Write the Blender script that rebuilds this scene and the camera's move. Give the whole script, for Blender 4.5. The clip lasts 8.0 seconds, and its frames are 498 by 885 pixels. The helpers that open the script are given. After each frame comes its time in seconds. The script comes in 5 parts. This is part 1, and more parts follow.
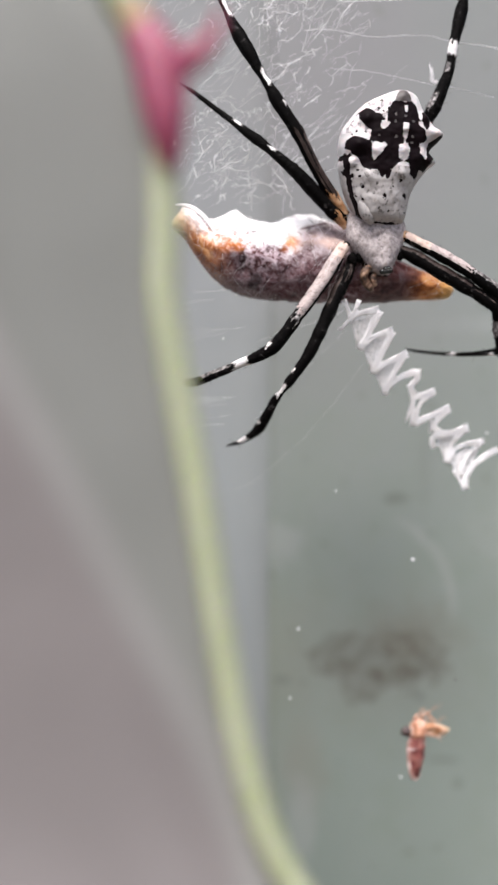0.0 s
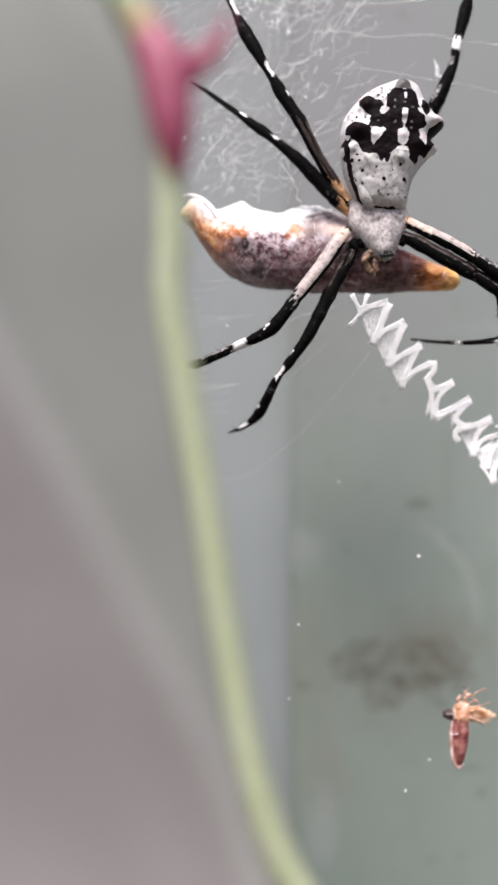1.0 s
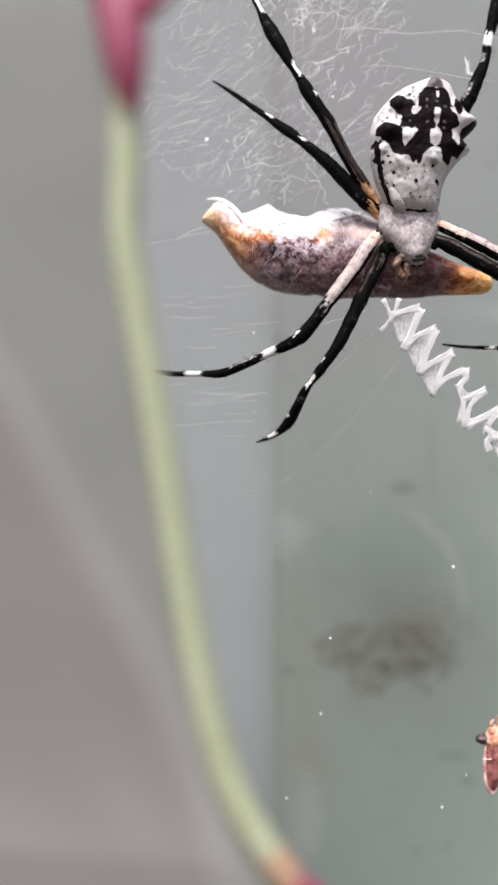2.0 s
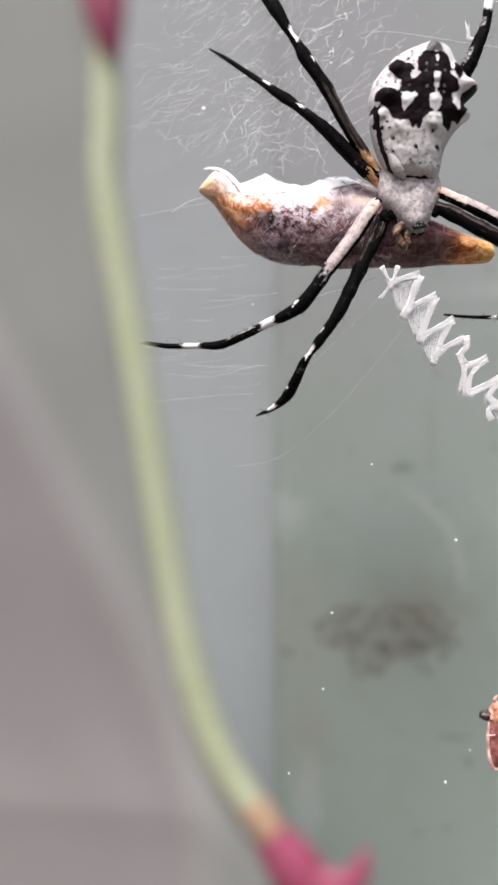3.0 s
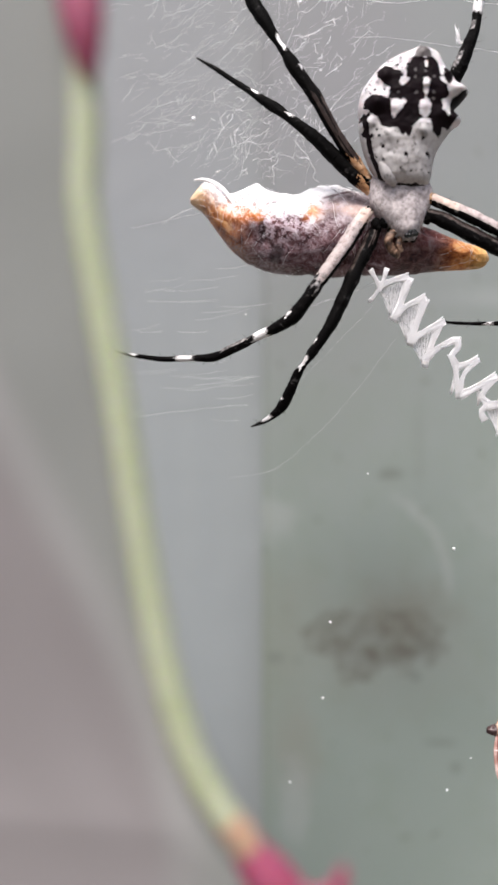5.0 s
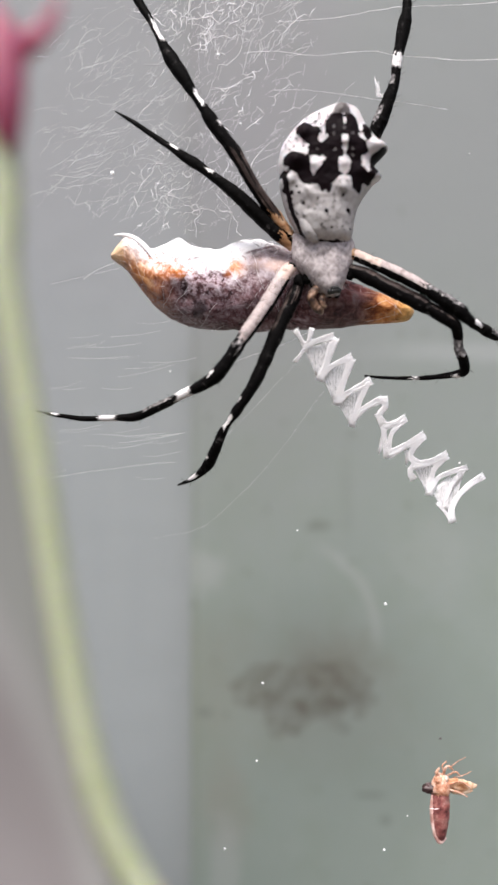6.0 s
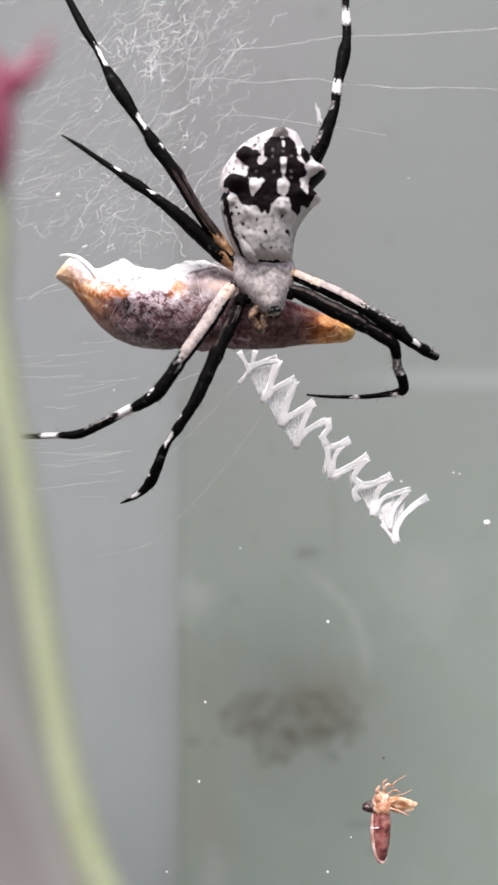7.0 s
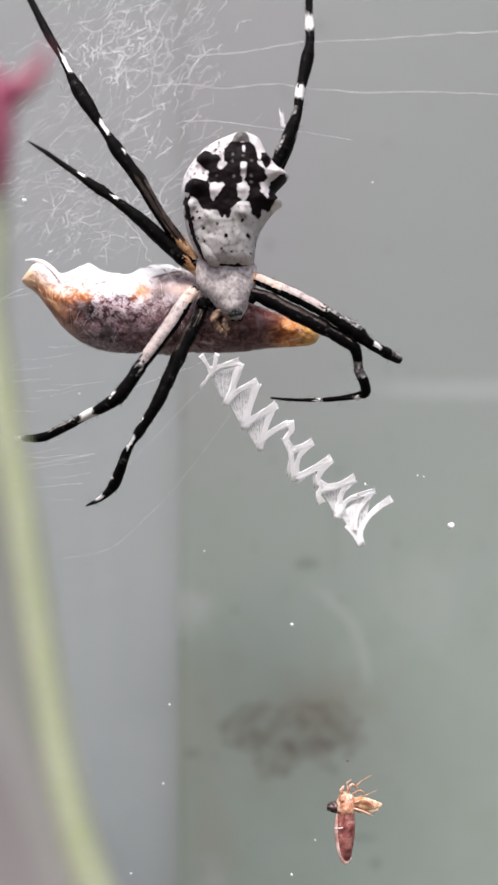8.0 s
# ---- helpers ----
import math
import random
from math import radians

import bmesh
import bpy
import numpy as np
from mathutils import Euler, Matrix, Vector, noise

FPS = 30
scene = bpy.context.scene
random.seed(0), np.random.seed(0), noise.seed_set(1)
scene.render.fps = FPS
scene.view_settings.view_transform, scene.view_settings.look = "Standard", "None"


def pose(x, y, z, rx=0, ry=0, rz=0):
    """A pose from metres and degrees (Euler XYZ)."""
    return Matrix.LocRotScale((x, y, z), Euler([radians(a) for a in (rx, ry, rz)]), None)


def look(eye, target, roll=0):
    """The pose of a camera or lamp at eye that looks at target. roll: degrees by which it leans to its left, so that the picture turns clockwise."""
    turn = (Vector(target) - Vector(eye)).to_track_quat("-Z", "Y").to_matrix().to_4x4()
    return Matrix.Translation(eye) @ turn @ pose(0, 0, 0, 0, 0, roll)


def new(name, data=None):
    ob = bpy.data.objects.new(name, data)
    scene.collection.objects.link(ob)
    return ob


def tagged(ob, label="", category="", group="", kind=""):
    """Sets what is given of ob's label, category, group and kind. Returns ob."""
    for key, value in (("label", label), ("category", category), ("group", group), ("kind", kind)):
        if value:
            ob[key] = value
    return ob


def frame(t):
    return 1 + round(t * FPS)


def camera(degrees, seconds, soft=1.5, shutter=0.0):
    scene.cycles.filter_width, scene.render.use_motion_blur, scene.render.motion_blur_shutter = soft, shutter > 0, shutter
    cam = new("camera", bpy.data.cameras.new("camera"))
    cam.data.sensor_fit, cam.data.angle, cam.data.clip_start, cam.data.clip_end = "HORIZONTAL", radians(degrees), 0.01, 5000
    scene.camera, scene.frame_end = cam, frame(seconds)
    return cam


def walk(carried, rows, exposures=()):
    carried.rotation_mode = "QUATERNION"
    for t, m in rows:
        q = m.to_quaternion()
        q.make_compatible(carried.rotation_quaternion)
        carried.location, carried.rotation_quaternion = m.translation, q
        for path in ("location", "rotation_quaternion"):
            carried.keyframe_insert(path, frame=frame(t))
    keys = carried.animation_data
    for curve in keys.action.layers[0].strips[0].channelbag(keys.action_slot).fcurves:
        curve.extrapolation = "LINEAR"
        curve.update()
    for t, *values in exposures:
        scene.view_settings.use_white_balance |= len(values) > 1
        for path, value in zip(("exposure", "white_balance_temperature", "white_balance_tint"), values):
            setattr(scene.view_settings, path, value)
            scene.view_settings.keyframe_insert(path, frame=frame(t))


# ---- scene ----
# The camera, close before the web, all lengths below in millimetres.
MM = 0.001
cam = camera(30, 8.0, soft=2.5)
cam.data.dof.use_dof = True
cam.data.dof.focus_distance = 0.0728
cam.data.dof.aperture_fstop = 20
walk(cam, [
    (0, pose(-0.00713, 0, 0.45357, 85.402, 0, 1.213)),
    (0.5, pose(-0.00618, 0, 0.45319, 85.854, 0, 2.633)),
    (1, pose(-0.00577, 0, 0.45343, 85.770, 0, 3.324)),
    (1.2, pose(-0.00562, 0, 0.45325, 85.856, 0, 3.434)),
    (2.3, pose(-0.00274, 0, 0.44728, 87.413, 0, 3.775)),
    (2.5, pose(-0.00261, 0, 0.44633, 87.513, 0, 3.740)),
    (2.7, pose(-0.00173, 0, 0.44646, 87.432, 0, 4.443)),
    (3, pose(-0.00157, 0, 0.44655, 87.383, 0, 4.638)),
    (3.5, pose(-0.00089, 0, 0.44679, 87.250, 0, 5.128)),
    (4.2, pose(-0.00047, 0, 0.44740, 86.930, 0, 5.375)),
    (5.3, pose(-0.00077, 0, 0.44781, 87.514, 0, 2.788)),
    (5.4, pose(-0.00067, 0, 0.44796, 87.795, 0, 1.510)),
    (5.5, pose(-0.00031, 0, 0.44844, 87.748, 0, 1.186)),
    (5.7, pose(-0.00049, 0, 0.44926, 88.697, 0, 0.300)),
    (5.9, pose(-0.00023, 0, 0.44919, 89.336, 0, 0.332)),
    (6, pose(-0.00012, 0, 0.44923, 89.502, 0, 0.324)),
    (6.2, pose(0.00005, 0, 0.44953, 89.762, 0, 0.239)),
    (6.5, pose(-0.00000, 0, 0.45000, 90.000, 0, -0.000)),
    (7, pose(-0.00001, 0, 0.45001, 90.714, 0, -0.327)),
    (7.5, pose(0.00002, 0, 0.44994, 91.062, 0, -0.384)),
    (8, pose(0.00017, 0, 0.44976, 91.524, 0, -0.232)),
])

# Soft daylight from a bright overcast sky, strongest from above.
world = bpy.data.worlds.new("sky")
scene.world = world
world.use_nodes = True
sky = world.node_tree.nodes.new("ShaderNodeTexSky")
sky.sky_type = "NISHITA"
sky.sun_disc = False
sky.sun_elevation = radians(58)
sky.sun_rotation = radians(197)
sky.altitude = 200
sky.dust_density = 4.0
world.node_tree.links.new(sky.outputs[0], world.node_tree.nodes["Background"].inputs[0])
world.node_tree.nodes["Background"].inputs[1].default_value = 0.10
sun = new("sun", bpy.data.lights.new("sun", "SUN"))
sun.data.energy = 3.0
sun.data.angle = radians(28)
sun.data.color = (1.0, 0.975, 0.95)
sun.matrix_world = look((-0.3, -1.0, 1.88), (0, 0, 0))
scene.view_settings.exposure = 0.95


# ---- materials ----
def material(name, rough=0.6, metallic=0.0, spec=0.5):
    m = bpy.data.materials.new(name)
    m.use_nodes = True
    b = m.node_tree.nodes["Principled BSDF"]
    b.inputs["Roughness"].default_value = rough
    b.inputs["Metallic"].default_value = metallic
    b.inputs["Specular IOR Level"].default_value = spec
    return m, m.node_tree, b


def add(tree, kind, **values):
    n = tree.nodes.new(kind)
    for key, value in values.items():
        if key in n.inputs:
            n.inputs[key].default_value = value
    return n


def noise_fac(tree, scale, detail=4.0, rough=0.55, distort=0.0):
    c = tree.nodes.new("ShaderNodeTexCoord")
    n = add(tree, "ShaderNodeTexNoise", Scale=scale, Detail=detail, Roughness=rough, Distortion=distort)
    tree.links.new(c.outputs["Object"], n.inputs["Vector"])
    return n.outputs[0]


def ramp(tree, fac, stops):
    r = tree.nodes.new("ShaderNodeValToRGB")
    e = r.color_ramp.elements
    while len(e) < len(stops):
        e.new(0.5)
    for el, (p, c) in zip(e, stops):
        el.position = p
        el.color = (*c, 1) if len(c) == 3 else c
    tree.links.new(fac, r.inputs[0])
    return r.outputs[0]


def mixed(tree, fac, a, b, blend="MIX"):
    n = tree.nodes.new("ShaderNodeMix")
    n.data_type = "RGBA"
    n.blend_type = blend
    for value, k in ((fac, 0), (a, 6), (b, 7)):
        if hasattr(value, "is_linked"):
            tree.links.new(value, n.inputs[k])
        else:
            n.inputs[k].default_value = value if k == 0 else (*value, 1)
    return n.outputs[2]


def bump(tree, b, height, strength, distance):
    n = add(tree, "ShaderNodeBump", Strength=strength, Distance=distance)
    tree.links.new(height, n.inputs["Height"])
    tree.links.new(n.outputs[0], b.inputs["Normal"])


def mottled(name, stops, scale, rough=0.6, relief=0.3, depth=0.00004, fine=None, spec=0.4, fine_scale=5.0, sub=0.0, sub_radius=0.0004, sub_tint=(1.0, 0.2, 0.1)):
    """A surface with colour patches at one scale and a fine grain at another."""
    m, t, b = material(name, rough, 0, spec)
    big = noise_fac(t, scale, 3)
    small = noise_fac(t, scale * fine_scale, 5, 0.65)
    col = ramp(t, big, stops)
    if fine:
        col = mixed(t, ramp(t, small, [(0.35, (0, 0, 0)), (0.7, (1, 1, 1))]), col, fine)
    t.links.new(col, b.inputs["Base Color"])
    bump(t, b, small, relief, depth)
    if sub:
        b.inputs["Subsurface Weight"].default_value = sub
        b.inputs["Subsurface Scale"].default_value = sub_radius
        b.inputs["Subsurface Radius"].default_value = sub_tint
    return m


def local(tree):
    c = tree.nodes.new("ShaderNodeTexCoord")
    s = tree.nodes.new("ShaderNodeSeparateXYZ")
    tree.links.new(c.outputs["Object"], s.inputs[0])
    return s.outputs


def arith(tree, op, a, b=None, c=None):
    n = tree.nodes.new("ShaderNodeMath")
    n.operation = op
    for k, value in enumerate((a, b, c)):
        if value is None:
            continue
        if hasattr(value, "is_linked"):
            tree.links.new(value, n.inputs[k])
        else:
            n.inputs[k].default_value = value
    return n.outputs[0]


def step(tree, value, lo, hi):
    n = tree.nodes.new("ShaderNodeMapRange")
    n.interpolation_type = "SMOOTHSTEP"
    n.inputs[1].default_value, n.inputs[2].default_value = lo, hi
    tree.links.new(value, n.inputs[0])
    return n.outputs[0]


def blob(tree, xyz, x, z, rx, rz, warp, soft=0.45):
    """A ragged patch round a point of an upright surface, 1 inside and 0 outside."""
    dx = arith(tree, "DIVIDE", arith(tree, "SUBTRACT", xyz[0], x), rx)
    dz = arith(tree, "DIVIDE", arith(tree, "SUBTRACT", xyz[2], z), rz)
    d = arith(tree, "SQRT", arith(tree, "ADD", arith(tree, "MULTIPLY", dx, dx), arith(tree, "MULTIPLY", dz, dz)))
    d = arith(tree, "ADD", d, warp)
    return arith(tree, "SUBTRACT", 1.0, step(tree, d, 1.0 - soft, 1.0 + soft))


def panel_material():
    """Grey-green painted board: lilac wash high up, algae lower down, a lobed brown stain and drip marks."""
    m, t, b = material("weathered_board", 0.55, 0, 0.35)
    xyz = local(t)
    big = noise_fac(t, 48, 3, 0.5, 0.4)
    mid = noise_fac(t, 200, 4, 0.6)
    fine = noise_fac(t, 900, 4, 0.6)
    w1 = arith(t, "SUBTRACT", noise_fac(t, 310, 5, 0.66), 0.5)
    w2 = arith(t, "SUBTRACT", noise_fac(t, 620, 4, 0.6), 0.5)
    col = ramp(t, big, [(0.3, (0.199, 0.231, 0.208)), (0.7, (0.226, 0.256, 0.235))])
    # towards the top the paint turns to a cool grey, lilac near the joint
    high = step(t, arith(t, "ADD", xyz[2], arith(t, "MULTIPLY", big, 0.02)), -0.022, 0.042)
    lilac = arith(t, "SUBTRACT", 1.0, step(t, arith(t, "ADD", xyz[0], arith(t, "MULTIPLY", big, 0.012)), 0.006, 0.024))
    col = mixed(t, high, col, mixed(t, lilac, (0.194, 0.202, 0.200), (0.196, 0.192, 0.198)))
    green = step(t, arith(t, "ADD", arith(t, "MULTIPLY", big, 0.5), arith(t, "MULTIPLY", mid, 0.5)), 0.42, 0.62)
    col = mixed(t, arith(t, "MULTIPLY", green, arith(t, "SUBTRACT", 0.5, arith(t, "MULTIPLY", high, 0.45))), col, (0.184, 0.216, 0.182))
    # olive edge along the joint, warmest beside the stain
    edge = arith(t, "SUBTRACT", 1.0, step(t, arith(t, "ADD", xyz[0], arith(t, "MULTIPLY", w1, 0.004)), -0.0050, 0.0010))
    low = arith(t, "MULTIPLY", arith(t, "SUBTRACT", 1.0, step(t, xyz[2], -0.024, -0.018)), step(t, xyz[2], -0.052, -0.040))
    col = mixed(t, arith(t, "MULTIPLY", arith(t, "MULTIPLY", edge, low), 0.34), col, (0.186, 0.194, 0.162))
    rust = blob(t, xyz, -0.0030, -0.0420, 0.0022, 0.0050, arith(t, "MULTIPLY", w1, 2.0), 0.6)
    col = mixed(t, arith(t, "MULTIPLY", rust, 0.25), col, (0.225, 0.200, 0.178))
    # pale bloom over the joint
    for sx, sz, rx, rz, k in ((-0.0058, -0.0160, 0.0022, 0.0024, 0.5), (-0.0035, -0.0480, 0.0016, 0.0045, 0.45), (0.0195, -0.0145, 0.0040, 0.0045, 0.22)):
        pale = blob(t, xyz, sx, sz, rx, rz, arith(t, "MULTIPLY", w1, 2.2), 0.6)
        col = mixed(t, arith(t, "MULTIPLY", pale, k), col, (0.292, 0.306, 0.298))
    # brown stain in lobes, darkest along its lower rim
    def lobe(x, z, rx, rz):
        return blob(t, xyz, x, z, rx, rz, arith(t, "ADD", arith(t, "MULTIPLY", w1, 1.5), arith(t, "MULTIPLY", w2, 1.5)), 0.10)
    main = lobe(0.0000, -0.0287, 0.0026, 0.0024)
    for x, z, rx, rz in ((0.0046, -0.0291, 0.0042, 0.0026), (0.0090, -0.0288, 0.0036, 0.0031), (0.0036, -0.0320, 0.0022, 0.0017)):
        main = arith(t, "MAXIMUM", main, lobe(x, z, rx, rz))
    veil = blob(t, xyz, 0.0086, -0.0258, 0.0046, 0.0030, arith(t, "MULTIPLY", w1, 2.2), 0.6)
    halo = blob(t, xyz, 0.0050, -0.0290, 0.0120, 0.0075, arith(t, "MULTIPLY", w1, 1.5), 0.7)
    rim = arith(t, "MULTIPLY", arith(t, "MULTIPLY", main, arith(t, "SUBTRACT", 1.0, main)), 2.2)
    lower = blob(t, xyz, 0.0070, -0.0309, 0.0042, 0.0013, arith(t, "MULTIPLY", w1, 1.5), 0.5)
    patch = step(t, noise_fac(t, 520, 5, 0.7), 0.42, 0.60)
    fill = arith(t, "MULTIPLY", main, arith(t, "ADD", arith(t, "ADD", 0.16, arith(t, "MULTIPLY", patch, 0.56)), arith(t, "MULTIPLY", lower, 0.30)))
    dark = arith(t, "MINIMUM", arith(t, "MAXIMUM", fill, rim), 1.0)
    col = mixed(t, arith(t, "MULTIPLY", halo, 0.22), col, (0.205, 0.192, 0.162))
    col = mixed(t, arith(t, "MULTIPLY", veil, 0.42), col, (0.150, 0.139, 0.108))
    col = mixed(t, arith(t, "MULTIPLY", dark, 0.82), col, (0.080, 0.066, 0.049))
    # dark hook and a faint upright streak above the arc of an old drip
    hook = blob(t, xyz, 0.0069, -0.0108, 0.0012, 0.0006, arith(t, "MULTIPLY", w2, 1.5), 0.5)
    col = mixed(t, arith(t, "MULTIPLY", hook, 0.7), col, (0.120, 0.128, 0.114))
    run = blob(t, xyz, 0.0100, -0.0070, 0.0006, 0.0042, arith(t, "MULTIPLY", w2, 2.6), 0.9)
    col = mixed(t, arith(t, "MULTIPLY", run, 0.25), col, (0.150, 0.160, 0.147))
    ax = arith(t, "SUBTRACT", xyz[0], 0.00366)
    az = arith(t, "SUBTRACT", xyz[2], -0.02361)
    rad = arith(t, "SQRT", arith(t, "ADD", arith(t, "MULTIPLY", ax, ax), arith(t, "MULTIPLY", arith(t, "MULTIPLY", az, az), 0.80)))
    rad = arith(t, "ABSOLUTE", arith(t, "SUBTRACT", arith(t, "ADD", rad, arith(t, "MULTIPLY", w1, 0.0010)), 0.0098))
    arc = arith(t, "MULTIPLY", arith(t, "SUBTRACT", 1.0, step(t, rad, 0.0001, 0.0010)), arith(t, "MULTIPLY", step(t, ax, 0.002, 0.006), step(t, az, -0.002, 0.002)))
    col = mixed(t, arith(t, "MULTIPLY", arc, 0.36), col, (0.310, 0.325, 0.310))
    streak = blob(t, xyz, 0.02597, 0.00830, 0.0120, 0.0010, arith(t, "MULTIPLY", w1, 1.2), 0.8)
    col = mixed(t, arith(t, "MULTIPLY", streak, 0.32), col, (0.340, 0.352, 0.352))
    # short dark scratches
    for sx, sz, rx, rz in ((0.01264, -0.04047, 0.0017, 0.00035), (0.01432, -0.04326, 0.0006, 0.0006), (-0.00564, -0.03136, 0.0009, 0.0005), (0.00985, -0.03322, 0.0006, 0.0005)):
        dash = blob(t, xyz, sx, sz, rx, rz, arith(t, "MULTIPLY", w2, 0.9), 0.5)
        col = mixed(t, arith(t, "MULTIPLY", dash, 0.5), col, (0.118, 0.126, 0.115))
    fleck = step(t, noise_fac(t, 520, 2, 0.5), 0.67, 0.72)
    col = mixed(t, arith(t, "MULTIPLY", fleck, 0.5), col, (0.126, 0.132, 0.113))
    t.links.new(col, b.inputs["Base Color"])
    bump(t, b, arith(t, "ADD", mid, arith(t, "MULTIPLY", fine, 0.3)), 0.25, 0.0004)
    return m


def far_wall_material():
    m, t, b = material("plaster_wall", 0.8, 0, 0.25)
    xyz = local(t)
    big = noise_fac(t, 42, 3, 0.5, 0.5)
    fine = noise_fac(t, 260, 5, 0.6)
    c = t.nodes.new("ShaderNodeTexCoord")
    mp = t.nodes.new("ShaderNodeMapping")
    mp.inputs["Scale"].default_value = (1.0, 1.0, 0.12)
    t.links.new(c.outputs["Object"], mp.inputs["Vector"])
    run = add(t, "ShaderNodeTexNoise", Scale=240, Detail=3)
    t.links.new(mp.outputs[0], run.inputs["Vector"])
    col = ramp(t, big, [(0.3, (0.226, 0.244, 0.250)), (0.7, (0.256, 0.274, 0.281))])
    col = mixed(t, arith(t, "MULTIPLY", step(t, run.outputs[0], 0.4, 0.7), 0.6), col, (0.264, 0.282, 0.284))
    blue = step(t, arith(t, "ADD", xyz[0], arith(t, "MULTIPLY", big, 0.01)), -0.03335, -0.02677)
    col = mixed(t, arith(t, "MULTIPLY", blue, 0.5), col, (0.247, 0.263, 0.270))
    lilac = step(t, arith(t, "ADD", xyz[2], arith(t, "MULTIPLY", big, 0.02)), 0.0, 0.045)
    col = mixed(t, arith(t, "MULTIPLY", lilac, 0.75), col, (0.228, 0.225, 0.231))
    t.links.new(col, b.inputs["Base Color"])
    bump(t, b, fine, 0.3, 0.0006)
    return m


def leaf_material():
    """Waxy leaf: olive-grey near the margin above, mauve below, with a pale bloom where they meet."""
    m, t, b = material("waxy_leaf", 0.6, 0, 0.35)
    xyz = local(t)
    big = noise_fac(t, 60, 3, 0.5, 0.3)
    fine = noise_fac(t, 900, 4, 0.6)
    # the fold's line: across as a curve of the height
    rise = arith(t, "SUBTRACT", arith(t, "MULTIPLY", xyz[2], 1000.0), 435.0)
    h = arith(t, "MINIMUM", rise, 16.0)
    curve = arith(t, "ADD", arith(t, "MULTIPLY", h, arith(t, "ADD", -0.3212, arith(t, "MULTIPLY", h, arith(t, "SUBTRACT", arith(t, "MULTIPLY", h, 0.000592), 0.01883)))), -30.266)
    curve = arith(t, "SUBTRACT", curve, arith(t, "MULTIPLY", arith(t, "MAXIMUM", arith(t, "SUBTRACT", rise, 16.0), 0.0), 0.52))
    off = arith(t, "SUBTRACT", arith(t, "MULTIPLY", xyz[0], 1000.0), curve)
    mauve = arith(t, "SUBTRACT", 1.0, step(t, arith(t, "ADD", off, arith(t, "MULTIPLY", big, 1.0)), -1.5, 2.3))
    bloom = arith(t, "MULTIPLY", mauve, arith(t, "SUBTRACT", 1.0, mauve))
    col = ramp(t, big, [(0.3, (0.157, 0.160, 0.150)), (0.7, (0.178, 0.180, 0.171))])
    col = mixed(t, mauve, col, ramp(t, big, [(0.3, (0.178, 0.162, 0.162)), (0.7, (0.197, 0.179, 0.179))]))
    col = mixed(t, arith(t, "MULTIPLY", arith(t, "MULTIPLY", bloom, 2.2), step(t, rise, -13.0, -3.0)), col, (0.240, 0.235, 0.230))
    t.links.new(col, b.inputs["Base Color"])
    bump(t, b, fine, 0.2, 0.0002)
    return m


def silk(name, alpha, colour=(0.96, 0.94, 0.955)):
    m, t, b = material(name, 0.45, 0, 0.5)
    b.inputs["Base Color"].default_value = (*colour, 1)
    b.inputs["Sheen Weight"].default_value = 0.4
    b.inputs["Alpha"].default_value = alpha
    tr = add(t, "ShaderNodeBsdfTranslucent", Color=(*colour, 1))
    mix = add(t, "ShaderNodeMixShader", Fac=0.2)
    out = t.nodes["Material Output"]
    t.links.new(b.outputs[0], mix.inputs[1])
    t.links.new(tr.outputs[0], mix.inputs[2])
    if alpha < 1:
        clear = add(t, "ShaderNodeBsdfTransparent")
        top = add(t, "ShaderNodeMixShader")
        b.inputs["Alpha"].default_value = 1
        holes = ramp(t, noise_fac(t, 2600, 4, 0.7), [(0.3, (alpha * 0.3,) * 3), (0.65, (min(1.0, alpha * 1.6),) * 3)])
        t.links.new(holes, top.inputs[0])
        t.links.new(clear.outputs[0], top.inputs[1])
        t.links.new(mix.outputs[0], top.inputs[2])
        t.links.new(top.outputs[0], out.inputs[0])
    else:
        t.links.new(mix.outputs[0], out.inputs[0])
    return m


